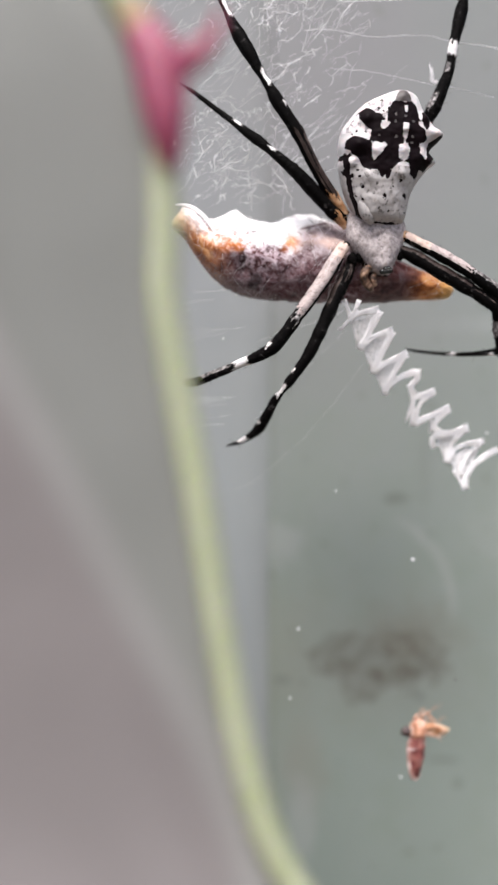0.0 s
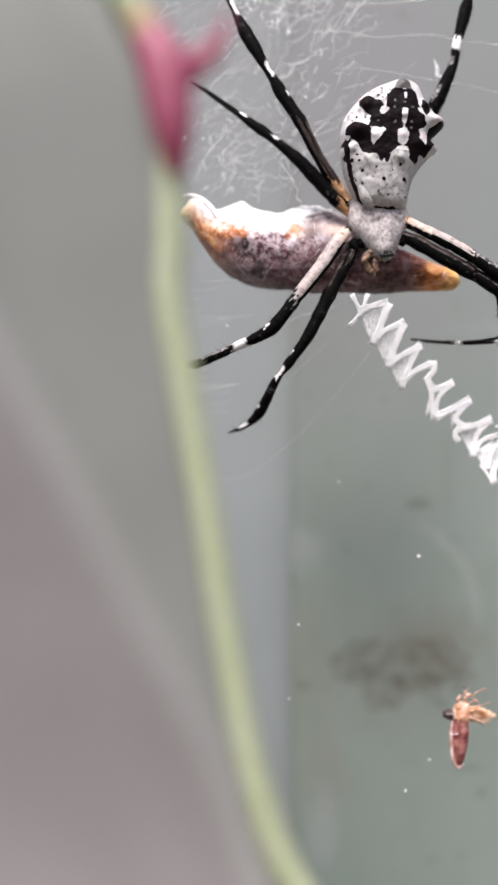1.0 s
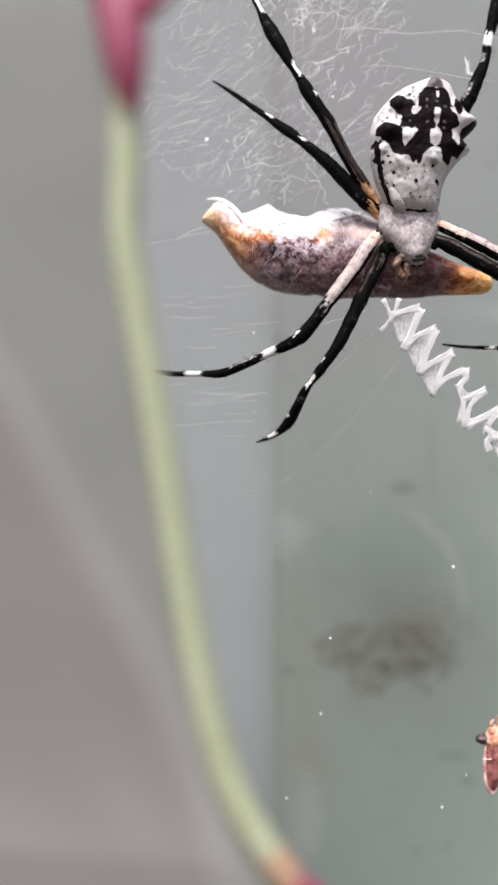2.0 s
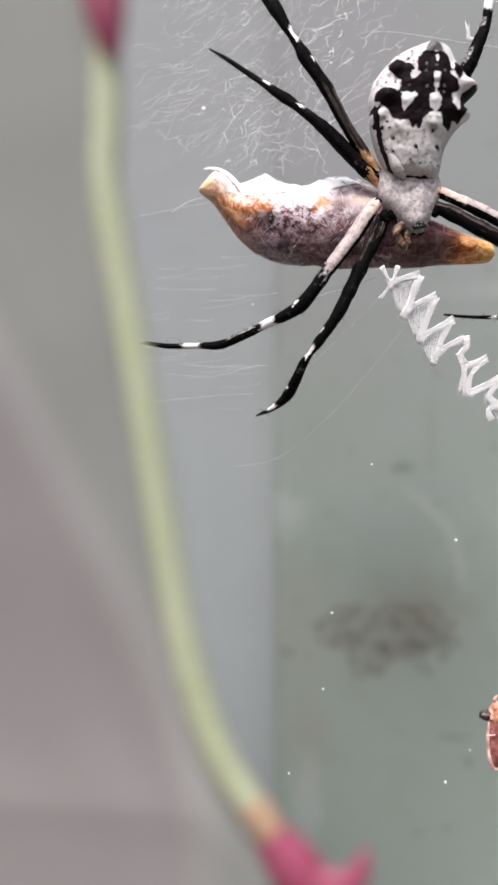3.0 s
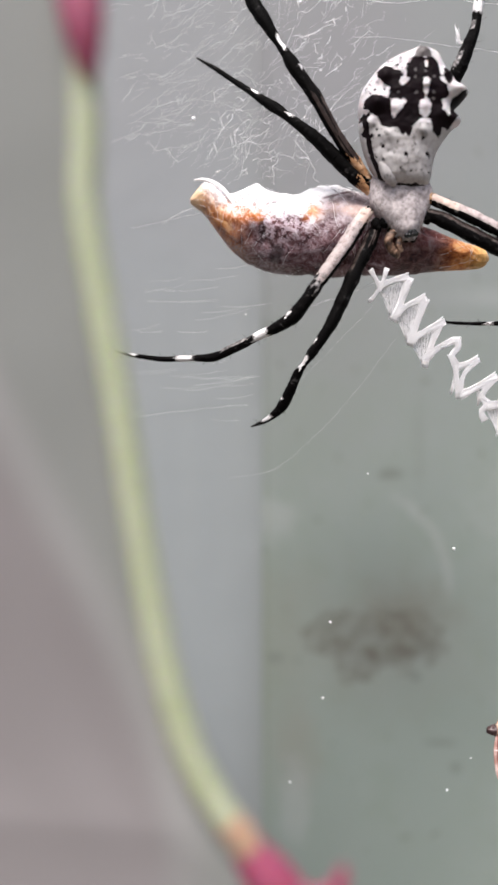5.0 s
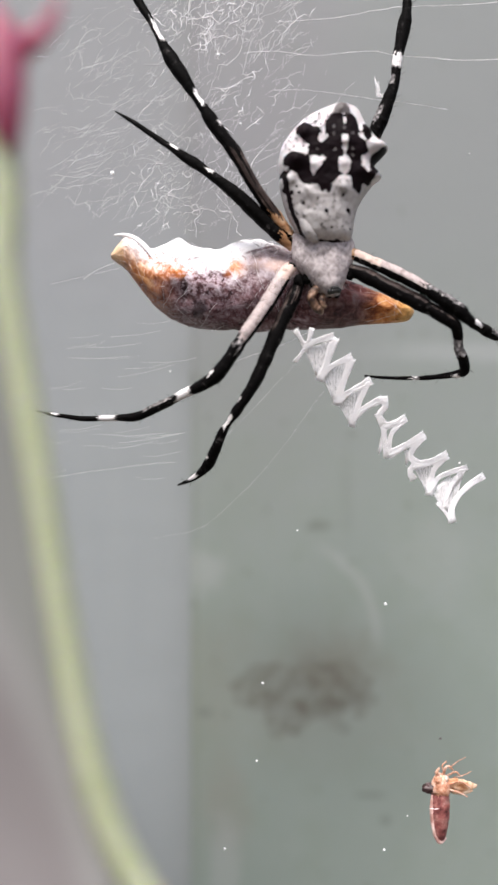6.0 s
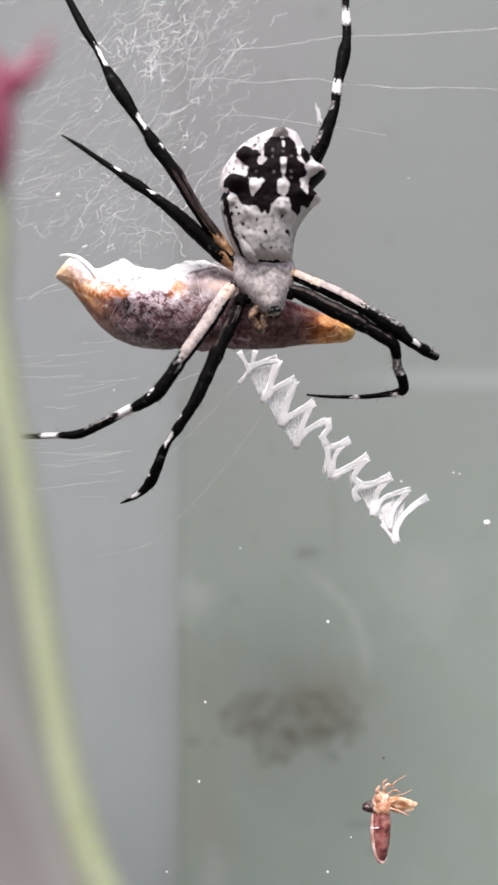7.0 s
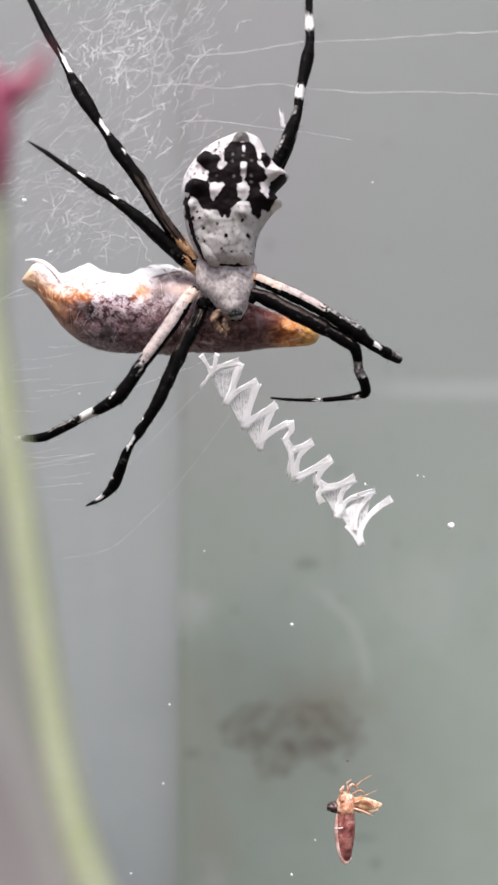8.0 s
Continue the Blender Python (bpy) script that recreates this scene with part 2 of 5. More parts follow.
def prey_material():
    """Mauve-brown mottled body under silk: orange ends, a dense white wrapping along the upper side."""
    m, t, b = material("wrapped_prey", 0.85, 0, 0.1)
    xyz = local(t)
    big = noise_fac(t, 420, 5, 0.65, 0.6)
    mid = noise_fac(t, 1300, 6, 0.72, 0.6)
    fine = noise_fac(t, 5200, 4, 0.7)
    col = ramp(t, mid, [(0.33, (0.022, 0.008, 0.010)), (0.45, (0.125, 0.055, 0.062)), (0.56, (0.235, 0.145, 0.160)), (0.70, (0.50, 0.40, 0.44))])
    col = mixed(t, arith(t, "MULTIPLY", step(t, big, 0.53, 0.68), 0.75), col, (0.46, 0.38, 0.41))
    col = mixed(t, arith(t, "MULTIPLY", arith(t, "SUBTRACT", 1.0, step(t, big, 0.36, 0.47)), 0.7), col, (0.030, 0.011, 0.012))
    far = step(t, xyz[0], 0.002, 0.006)
    col = mixed(t, arith(t, "MULTIPLY", far, 0.75), col, ramp(t, mid, [(0.38, (0.022, 0.010, 0.010)), (0.62, (0.105, 0.040, 0.032))]))
    col = mixed(t, arith(t, "MULTIPLY", step(t, fine, 0.55, 0.68), arith(t, "SUBTRACT", 0.6, arith(t, "MULTIPLY", far, 0.5))), col, (0.44, 0.37, 0.40))
    # orange at both ends and one spot
    ends = arith(t, "MAXIMUM", arith(t, "SUBTRACT", 1.0, step(t, arith(t, "ADD", xyz[0], arith(t, "MULTIPLY", arith(t, "SUBTRACT", big, 0.5), 0.004)), -0.0092, -0.0062)),
                 step(t, arith(t, "ADD", xyz[0], arith(t, "MULTIPLY", big, 0.002)), 0.0084, 0.0108))
    orange = ramp(t, mid, [(0.34, (0.22, 0.05, 0.010)), (0.5, (0.56, 0.18, 0.04)), (0.66, (0.80, 0.43, 0.17))])
    col = mixed(t, arith(t, "MULTIPLY", ends, arith(t, "ADD", 0.35, arith(t, "MULTIPLY", step(t, big, 0.36, 0.56), 0.6))), col, orange)
    below = arith(t, "MULTIPLY", arith(t, "SUBTRACT", 1.0, step(t, arith(t, "ADD", xyz[2], arith(t, "MULTIPLY", xyz[0], 0.45)), -0.0055, -0.0040)), arith(t, "SUBTRACT", 1.0, step(t, xyz[0], -0.004, 0.0)))
    col = mixed(t, arith(t, "MULTIPLY", arith(t, "MULTIPLY", below, 0.75), step(t, fine, 0.42, 0.6)), col, (0.36, 0.31, 0.33))
    hole = blob(t, xyz, -0.0049, -0.0022, 0.00062, 0.00062, arith(t, "MULTIPLY", arith(t, "SUBTRACT", mid, 0.5), 2.0), 0.3)
    band = blob(t, xyz, -0.0060, -0.0002, 0.0003, 0.0014, arith(t, "MULTIPLY", arith(t, "SUBTRACT", mid, 0.5), 2.4), 0.5)
    col = mixed(t, arith(t, "MULTIPLY", arith(t, "MAXIMUM", hole, band), 0.75), col, (0.015, 0.008, 0.010))
    spot = blob(t, xyz, -0.0021, 0.0010, 0.0007, 0.0007, arith(t, "MULTIPLY", arith(t, "SUBTRACT", mid, 0.5), 3.0), 0.6)
    spot2 = blob(t, xyz, -0.0070, 0.0008, 0.0014, 0.0007, arith(t, "MULTIPLY", arith(t, "SUBTRACT", mid, 0.5), 3.0), 0.6)
    col = mixed(t, arith(t, "MULTIPLY", arith(t, "MAXIMUM", spot, spot2), 0.85), col, orange)
    # red reflection beside the spider's head, put into the colour
    red_reflection = blob(t, xyz, 0.0072, -0.0003, 0.0016, 0.0010, arith(t, "MULTIPLY", arith(t, "SUBTRACT", mid, 0.5), 3.0), 0.7)
    col = mixed(t, arith(t, "MULTIPLY", red_reflection, 0.8), col, ramp(t, mid, [(0.4, (0.10, 0.020, 0.018)), (0.55, (0.36, 0.11, 0.10)), (0.66, (0.62, 0.38, 0.36))]))
    tip = arith(t, "SUBTRACT", 1.0, step(t, arith(t, "ADD", xyz[0], arith(t, "MULTIPLY", xyz[2], -0.25)), -0.0126, -0.0104))
    col = mixed(t, arith(t, "MULTIPLY", tip, 0.8), col, (0.85, 0.62, 0.40))
    tail = step(t, arith(t, "ADD", xyz[0], arith(t, "MULTIPLY", arith(t, "SUBTRACT", mid, 0.5), 0.003)), 0.0098, 0.0116)
    col = mixed(t, arith(t, "MULTIPLY", tail, 0.65), col, (0.82, 0.50, 0.17))
    # white silk wrapping along the top, worn through in flecks
    crest = step(t, arith(t, "ADD", arith(t, "ADD", xyz[2], arith(t, "MULTIPLY", xyz[0], 0.17)), arith(t, "ADD", arith(t, "MULTIPLY", arith(t, "SUBTRACT", big, 0.5), 0.0045), arith(t, "MULTIPLY", arith(t, "SUBTRACT", mid, 0.5), 0.0050))), -0.0012, 0.0010)
    keep = arith(t, "MULTIPLY", crest, step(t, arith(t, "ADD", xyz[0], arith(t, "MULTIPLY", xyz[2], 0.9)), -0.0092, -0.0070))
    keep = arith(t, "MULTIPLY", keep, arith(t, "ADD", 0.35, arith(t, "MULTIPLY", step(t, mid, 0.36, 0.50), 0.65)))
    keep = arith(t, "MULTIPLY", keep, arith(t, "SUBTRACT", 1.0, arith(t, "MULTIPLY", spot, 0.9)))
    # loose lilac-white speckle below the dense wrapping
    speck = arith(t, "MULTIPLY", blob(t, xyz, -0.0042, 0.0002, 0.0024, 0.0018, arith(t, "MULTIPLY", arith(t, "SUBTRACT", big, 0.5), 2.0), 0.7), step(t, noise_fac(t, 2600, 3, 0.6), 0.44, 0.56))
    col = mixed(t, arith(t, "MULTIPLY", speck, 0.55), col, (0.62, 0.50, 0.56))
    # bare brown skin under the fold
    line = arith(t, "SUBTRACT", xyz[2], arith(t, "ADD", 0.0027, arith(t, "MULTIPLY", xyz[0], 0.30)))
    bare = arith(t, "MULTIPLY", step(t, arith(t, "ADD", xyz[0], arith(t, "MULTIPLY", arith(t, "SUBTRACT", mid, 0.5), 0.003)), -0.0022, -0.0008), arith(t, "SUBTRACT", 1.0, step(t, line, -0.0006, 0.0003)))
    keep = arith(t, "MULTIPLY", keep, arith(t, "SUBTRACT", 1.0, arith(t, "MULTIPLY", bare, 0.8)))
    # the crease's shade, put into the colour as a thin dark line
    crease_shade = arith(t, "MULTIPLY", arith(t, "SUBTRACT", 1.0, step(t, arith(t, "ABSOLUTE", arith(t, "ADD", line, 0.0001)), 0.00003, 0.00018)), arith(t, "MULTIPLY", step(t, xyz[0], -0.0016, -0.0010), arith(t, "SUBTRACT", 1.0, step(t, xyz[0], 0.0008, 0.0014))))
    keep = arith(t, "MULTIPLY", keep, arith(t, "SUBTRACT", 1.0, arith(t, "MULTIPLY", crease_shade, 0.85)))
    keep = arith(t, "MULTIPLY", keep, arith(t, "SUBTRACT", 1.0, arith(t, "MULTIPLY", step(t, xyz[0], 0.0015, 0.0045), 0.85)))
    col = mixed(t, keep, col, (0.88, 0.85, 0.865))
    # peach streaks by the fold: a shine put into the colour
    peach_shine = blob(t, xyz, 0.0016, 0.0012, 0.0016, 0.0005, arith(t, "MULTIPLY", arith(t, "SUBTRACT", mid, 0.5), 3.0), 0.7)
    col = mixed(t, arith(t, "MULTIPLY", peach_shine, 0.5), col, (0.82, 0.58, 0.49))
    t.links.new(col, b.inputs["Base Color"])
    b.inputs["Sheen Weight"].default_value = 0.25
    bump(t, b, arith(t, "ADD", mid, arith(t, "MULTIPLY", fine, 0.35)), 0.6, 0.00018)
    return m


PANEL = panel_material()
PLASTER = far_wall_material()
SOIL = mottled("soil", [(0.3, (0.07, 0.055, 0.04)), (0.7, (0.14, 0.11, 0.08))], 6, 0.95, 0.5, 0.004)
LEAF = leaf_material()
STEM = mottled("stem_skin", [(0.3, (0.285, 0.312, 0.180)), (0.7, (0.335, 0.355, 0.240))], 180, 0.55, 0.2, 0.0001, (0.362, 0.372, 0.280), sub=0.6, sub_radius=0.0014, sub_tint=(0.7, 0.9, 0.4))
JOINT = mottled("joint_skin", [(0.3, (0.330, 0.250, 0.150)), (0.7, (0.360, 0.200, 0.145))], 250, 0.45, 0.2, 0.0001, sub=0.2)
BRACT = mottled("bract_skin", [(0.3, (0.190, 0.026, 0.064)), (0.7, (0.262, 0.056, 0.110))], 220, 0.5, 0.2, 0.0001, (0.230, 0.042, 0.078), sub=0.3, sub_radius=0.001)
SILK = silk("silk_thread", 1.0)
SILK_HAZE = silk("silk_haze", 0.6)
PREY = prey_material()
BLACK = mottled("black_cuticle", [(0.3, (0.0025, 0.0015, 0.002)), (0.75, (0.006, 0.003, 0.004))], 900, 0.55, 0.3, 0.00002, (0.008, 0.0045, 0.0055), 0.05)
# black with sparse grey flecks: glints of the hairs put into the colour
LEG_BLACK = mottled("leg_black", [(0.34, (0.002, 0.0016, 0.0016)), (0.62, (0.004, 0.0035, 0.0035)), (0.74, (0.11, 0.10, 0.10))], 1700, 0.45, 1.0, 0.00008, (0.003, 0.0027, 0.0027), 0.03)
LEG_BROWN = mottled("leg_brown", [(0.38, (0.009, 0.006, 0.006)), (0.54, (0.034, 0.023, 0.021)), (0.70, (0.120, 0.090, 0.080))], 1300, 0.45, 0.7, 0.00006, (0.040, 0.027, 0.024), 0.15)
LEG_PALE = mottled("leg_pale", [(0.36, (0.032, 0.018, 0.018)), (0.45, (0.270, 0.190, 0.178)), (0.65, (0.430, 0.345, 0.335))], 2500, 0.6, 0.7, 0.00006, (0.522, 0.459, 0.450), 0.25)
LEG_PEACH = mottled("leg_peach", [(0.34, (0.10, 0.045, 0.032)), (0.43, (0.47, 0.31, 0.255)), (0.65, (0.66, 0.52, 0.46))], 1900, 0.6, 0.7, 0.00006, (0.62, 0.50, 0.45), 0.25)
# grey of rings and ring edges, also used for a painted highlight
LEG_GREY = mottled("leg_grey", [(0.42, (0.02, 0.017, 0.017)), (0.55, (0.20, 0.18, 0.18)), (0.68, (0.46, 0.44, 0.43))], 3200, 0.55, 0.6, 0.00005)
LEG_WHITE = mottled("leg_white", [(0.3, (0.68, 0.64, 0.64)), (0.7, (0.82, 0.79, 0.79))], 1400, 0.6, 0.6, 0.00005)
COXA = mottled("coxa_tan", [(0.36, (0.12, 0.050, 0.022)), (0.5, (0.44, 0.21, 0.09)), (0.66, (0.70, 0.50, 0.35))], 1300, 0.5, 0.7, 0.00008, (0.36, 0.19, 0.09))
PALP = mottled("palp_tan", [(0.40, (0.026, 0.013, 0.009)), (0.52, (0.15, 0.080, 0.050)), (0.68, (0.42, 0.28, 0.20))], 2300, 0.5, 0.7, 0.00006)
WHITE = mottled("white_cuticle", [(0.34, (0.378, 0.344, 0.353)), (0.45, (0.499, 0.460, 0.469)), (0.65, (0.611, 0.576, 0.585))], 1500, 0.45, 0.7, 0.00006, (0.525, 0.486, 0.494), 0.4, sub=0.1)
PINK = mottled("pinkish_cuticle", [(0.44, (0.025, 0.015, 0.017)), (0.47, (0.52, 0.44, 0.46)), (0.65, (0.77, 0.71, 0.73))], 2100, 0.5, 0.7, 0.00006, (0.72, 0.66, 0.68), 0.35, sub=0.1)
SILVER = mottled("silver_cuticle", [(0.36, (0.05, 0.042, 0.042)), (0.41, (0.30, 0.275, 0.272)), (0.6, (0.43, 0.405, 0.400))], 2300, 0.45, 0.5, 0.00005, (0.37, 0.345, 0.340), 0.4)
NUB = mottled("grey_brown_cuticle", [(0.3, (0.045, 0.036, 0.036)), (0.7, (0.105, 0.09, 0.088))], 900, 0.5, 0.5, 0.00004)
HAIRY = mottled("silver_hair", [(0.33, (0.15, 0.122, 0.120)), (0.45, (0.34, 0.290, 0.288)), (0.64, (0.60, 0.530, 0.525))], 3400, 0.6, 0.7, 0.00004, (0.36, 0.320, 0.325), 0.2, 3.0)
EYE = mottled("eye_black", [(0.3, (0.006, 0.006, 0.006)), (0.7, (0.012, 0.01, 0.01))], 900, 0.12, 0.0, 0.00001)
FLY_RED = mottled("fly_red", [(0.38, (0.074, 0.017, 0.018)), (0.47, (0.276, 0.083, 0.074)), (0.62, (0.497, 0.258, 0.221))], 1300, 0.5, 0.8, 0.00008, (0.202, 0.060, 0.055))
FLY_ORANGE = mottled("fly_orange", [(0.38, (0.30, 0.10, 0.06)), (0.5, (0.62, 0.36, 0.27)), (0.64, (0.88, 0.74, 0.66))], 2400, 0.5, 0.8, 0.00008, (0.62, 0.28, 0.15))
FLY_DARK = mottled("fly_dark", [(0.3, (0.03, 0.018, 0.018)), (0.7, (0.09, 0.05, 0.05))], 1500, 0.35, 0.5, 0.00004)
FLY_PALE = mottled("fly_pale", [(0.36, (0.42, 0.22, 0.19)), (0.5, (0.60, 0.38, 0.34)), (0.66, (0.74, 0.56, 0.52))], 1700, 0.5, 0.8, 0.00006)
FLY_WING = mottled("fly_wing", [(0.38, (0.40, 0.16, 0.07)), (0.5, (0.66, 0.38, 0.22)), (0.64, (0.88, 0.68, 0.52))], 1500, 0.5, 0.8, 0.00008)


# ---- building helpers ----
def part(name, bm, mats, parent=None, label="", smooth=True):
    mesh = bpy.data.meshes.new(name)
    bm.normal_update()
    bm.to_mesh(mesh)
    bm.free()
    for m in mats if isinstance(mats, (list, tuple)) else [mats]:
        mesh.materials.append(m)
    for p in mesh.polygons:
        p.use_smooth = smooth
    ob = new(name, mesh)
    ob.parent = parent
    if label:
        ob["label"] = label
    return ob


def thing(name, label, category, group="", kind=""):
    return tagged(new(name), label, category, group, kind)


def settle(ob, home):
    """Put a thing's origin at home (millimetres); its meshes keep their place."""
    h = Vector(home) * MM
    seen = set()
    for o in (ob, *ob.children_recursive):
        if o.data and o.data.name not in seen:
            seen.add(o.data.name)
            o.data.transform(Matrix.Translation(-h))
    ob.location = h
    return ob


def spline(points, count):
    """A smooth row of count + 1 points through the given ones (any dimension)."""
    p = np.array(points, float)
    p = np.vstack([2 * p[0] - p[1], p, 2 * p[-1] - p[-2]])
    out = []
    spans = len(p) - 3
    for i in range(count + 1):
        u = i / count * spans
        k = min(int(u), spans - 1)
        f = u - k
        a, b, c, d = p[k:k + 4]
        out.append(0.5 * (2 * b + (c - a) * f + (2 * a - 5 * b + 4 * c - d) * f * f + (3 * b - a - 3 * c + d) * f ** 3))
    return np.array(out)


def tube(bm, rows, sides=12, pick=None, ring_pick=None, flat=1.0, wobble=0.0, seed=0):
    """A round limb along rows of (x, y, z, radius) in millimetres. pick(u): material index along it."""
    rng = random.Random(seed)
    rings = []
    ref = Vector((0, -1, 0))
    n = len(rows)
    for i, (x, y, z, r) in enumerate(rows):
        a, b = Vector(rows[max(i - 1, 0)][:3]), Vector(rows[min(i + 1, n - 1)][:3])
        way = (b - a).normalized() if (b - a).length > 1e-9 else Vector((0, 0, 1))
        side = way.cross(ref)
        side = side.normalized() if side.length > 1e-4 else Vector((1, 0, 0))
        up = side.cross(way).normalized()
        ring = []
        for k in range(sides):
            g = 2 * math.pi * k / sides
            rr = max(r, 0.002) * (1 + wobble * rng.uniform(-1, 1))
            ring.append(bm.verts.new((Vector((x, y, z)) + side * (rr * math.cos(g)) + up * (rr * flat * math.sin(g))) * MM))
        rings.append(ring)
    for i in range(n - 1):
        index = pick(i / (n - 1)) if pick else 0
        for k in range(sides):
            f = bm.faces.new((rings[i][k], rings[i][(k + 1) % sides], rings[i + 1][(k + 1) % sides], rings[i + 1][k]))
            f.material_index = ring_pick(i / (n - 1), k / sides) if ring_pick else index
    for ring, i in ((rings[0], 0), (rings[-1], n - 1)):
        f = bm.faces.new(ring if i else ring[::-1])
        f.material_index = pick(0 if i == 0 else 0.999) if pick else 0


def ball(bm, x, y, z, rx, ry, rz, u=12, v=8, index=0, jitter=0.0, seed=0):
    rng = random.Random(seed)
    rows = []
    for j in range(1, v):
        b = math.pi * j / v
        row = []
        for i in range(u):
            a = 2 * math.pi * i / u
            k = 1 + rng.uniform(-jitter, jitter)
            row.append(bm.verts.new(Vector((x + rx * k * math.sin(b) * math.cos(a), y + ry * k * math.sin(b) * math.sin(a), z + rz * k * math.cos(b))) * MM))
        rows.append(row)
    top, low = bm.verts.new(Vector((x, y, z + rz)) * MM), bm.verts.new(Vector((x, y, z - rz)) * MM)
    for j in range(len(rows) - 1):
        for i in range(u):
            bm.faces.new((rows[j][i], rows[j + 1][i], rows[j + 1][(i + 1) % u], rows[j][(i + 1) % u])).material_index = index
    for i in range(u):
        bm.faces.new((top, rows[0][i], rows[0][(i + 1) % u])).material_index = index
        bm.faces.new((low, rows[-1][(i + 1) % u], rows[-1][i])).material_index = index


def slab(bm, x0, x1, y0, y1, z0, z1):
    bmesh.ops.create_cube(bm, size=1, matrix=Matrix.LocRotScale(Vector(((x0 + x1) / 2, (y0 + y1) / 2, (z0 + z1) / 2)) * MM, None, Vector((x1 - x0, y1 - y0, z1 - z0)) * MM))


def inside(x, z, poly):
    hit = False
    for (x0, z0), (x1, z1) in zip(poly, poly[1:] + poly[:1]):
        if (z0 > z) != (z1 > z) and x < (x1 - x0) * (z - z0) / (z1 - z0) + x0:
            hit = not hit
    return hit


# ---- the setting ----
def ground():
    bm = bmesh.new()
    bmesh.ops.create_grid(bm, x_segments=60, y_segments=60, size=60)
    for v in bm.verts:
        v.co.z = 0.01 * noise.noise(v.co * 0.4) - 0.012
    tagged(part("ground", bm, SOIL), "bare brown soil at the foot of the wall", "ground", kind="structure")


def walls():
    bm = bmesh.new()
    slab(bm, -7.19, 900, 102, 105.5, -10, 900)
    bmesh.ops.bevel(bm, geom=[e for e in bm.edges if abs(e.verts[0].co.z - e.verts[1].co.z) > 0.1], offset=0.0008, segments=3, affect="EDGES")
    ob = part("wall_panel", bm, PANEL, smooth=False)
    settle(ob, (0, 102, 450))
    tagged(ob, "weathered grey-green board with a brown stain", "wall panel", kind="structure")
    bm = bmesh.new()
    slab(bm, -1500, 1500, 106, 250, -10, 2200)
    ob = part("wall_north", bm, PLASTER, smooth=False)
    settle(ob, (0, 106, 450))
    tagged(ob, "pale grey plastered wall behind the board", "wall", kind="structure")


# ---- the succulent leaf before the web ----
MARGIN = [(-16.61, 45.00, 479.59, 0.66), (-15.73, 45.00, 475.24, 0.71), (-14.95, 45.00, 472.65, 0.74), (-14.24, 45.00, 471.09, 0.74), (-13.50, 45.00, 469.77, 0.74), (-12.84, 45.00, 468.20, 0.71), (-12.31, 45.00, 466.10, 0.66), (-12.11, 45.00, 460.61, 0.74), (-12.19, 45.00, 457.09, 0.76), (-11.47, 45.00, 452.44, 0.76), (-10.52, 45.00, 446.92, 0.76), (-9.51, 45.00, 440.52, 0.76), (-8.38, 45.00, 434.35, 0.79), (-6.93, 45.00, 429.57, 0.82), (-4.96, 45.00, 426.21, 0.76), (-3.97, 45.00, 424.82, 0.71), (-2.43, 45.00, 422.60, 0.71), (-0.74, 45.00, 418.95, 0.71), (0.68, 45.00, 413.25, 0.71), (1.86, 45.00, 404.55, 0.71), (3.9, 46, 389.5, 0.9), (15.9, 50, 300, 1.1), (25.9, 60, 160, 1.4), (29.9, 70, -12, 2)]


def fold_line(z):
    """Where the blade folds: x in millimetres at height z."""
    h = max(-14.0, min(16.0, z - 430.0))
    return -8.366 + -0.3212 * h + -0.01883 * h * h + 0.000592 * h ** 3 - 0.52 * max(0.0, min(14.0, z - 446.0))


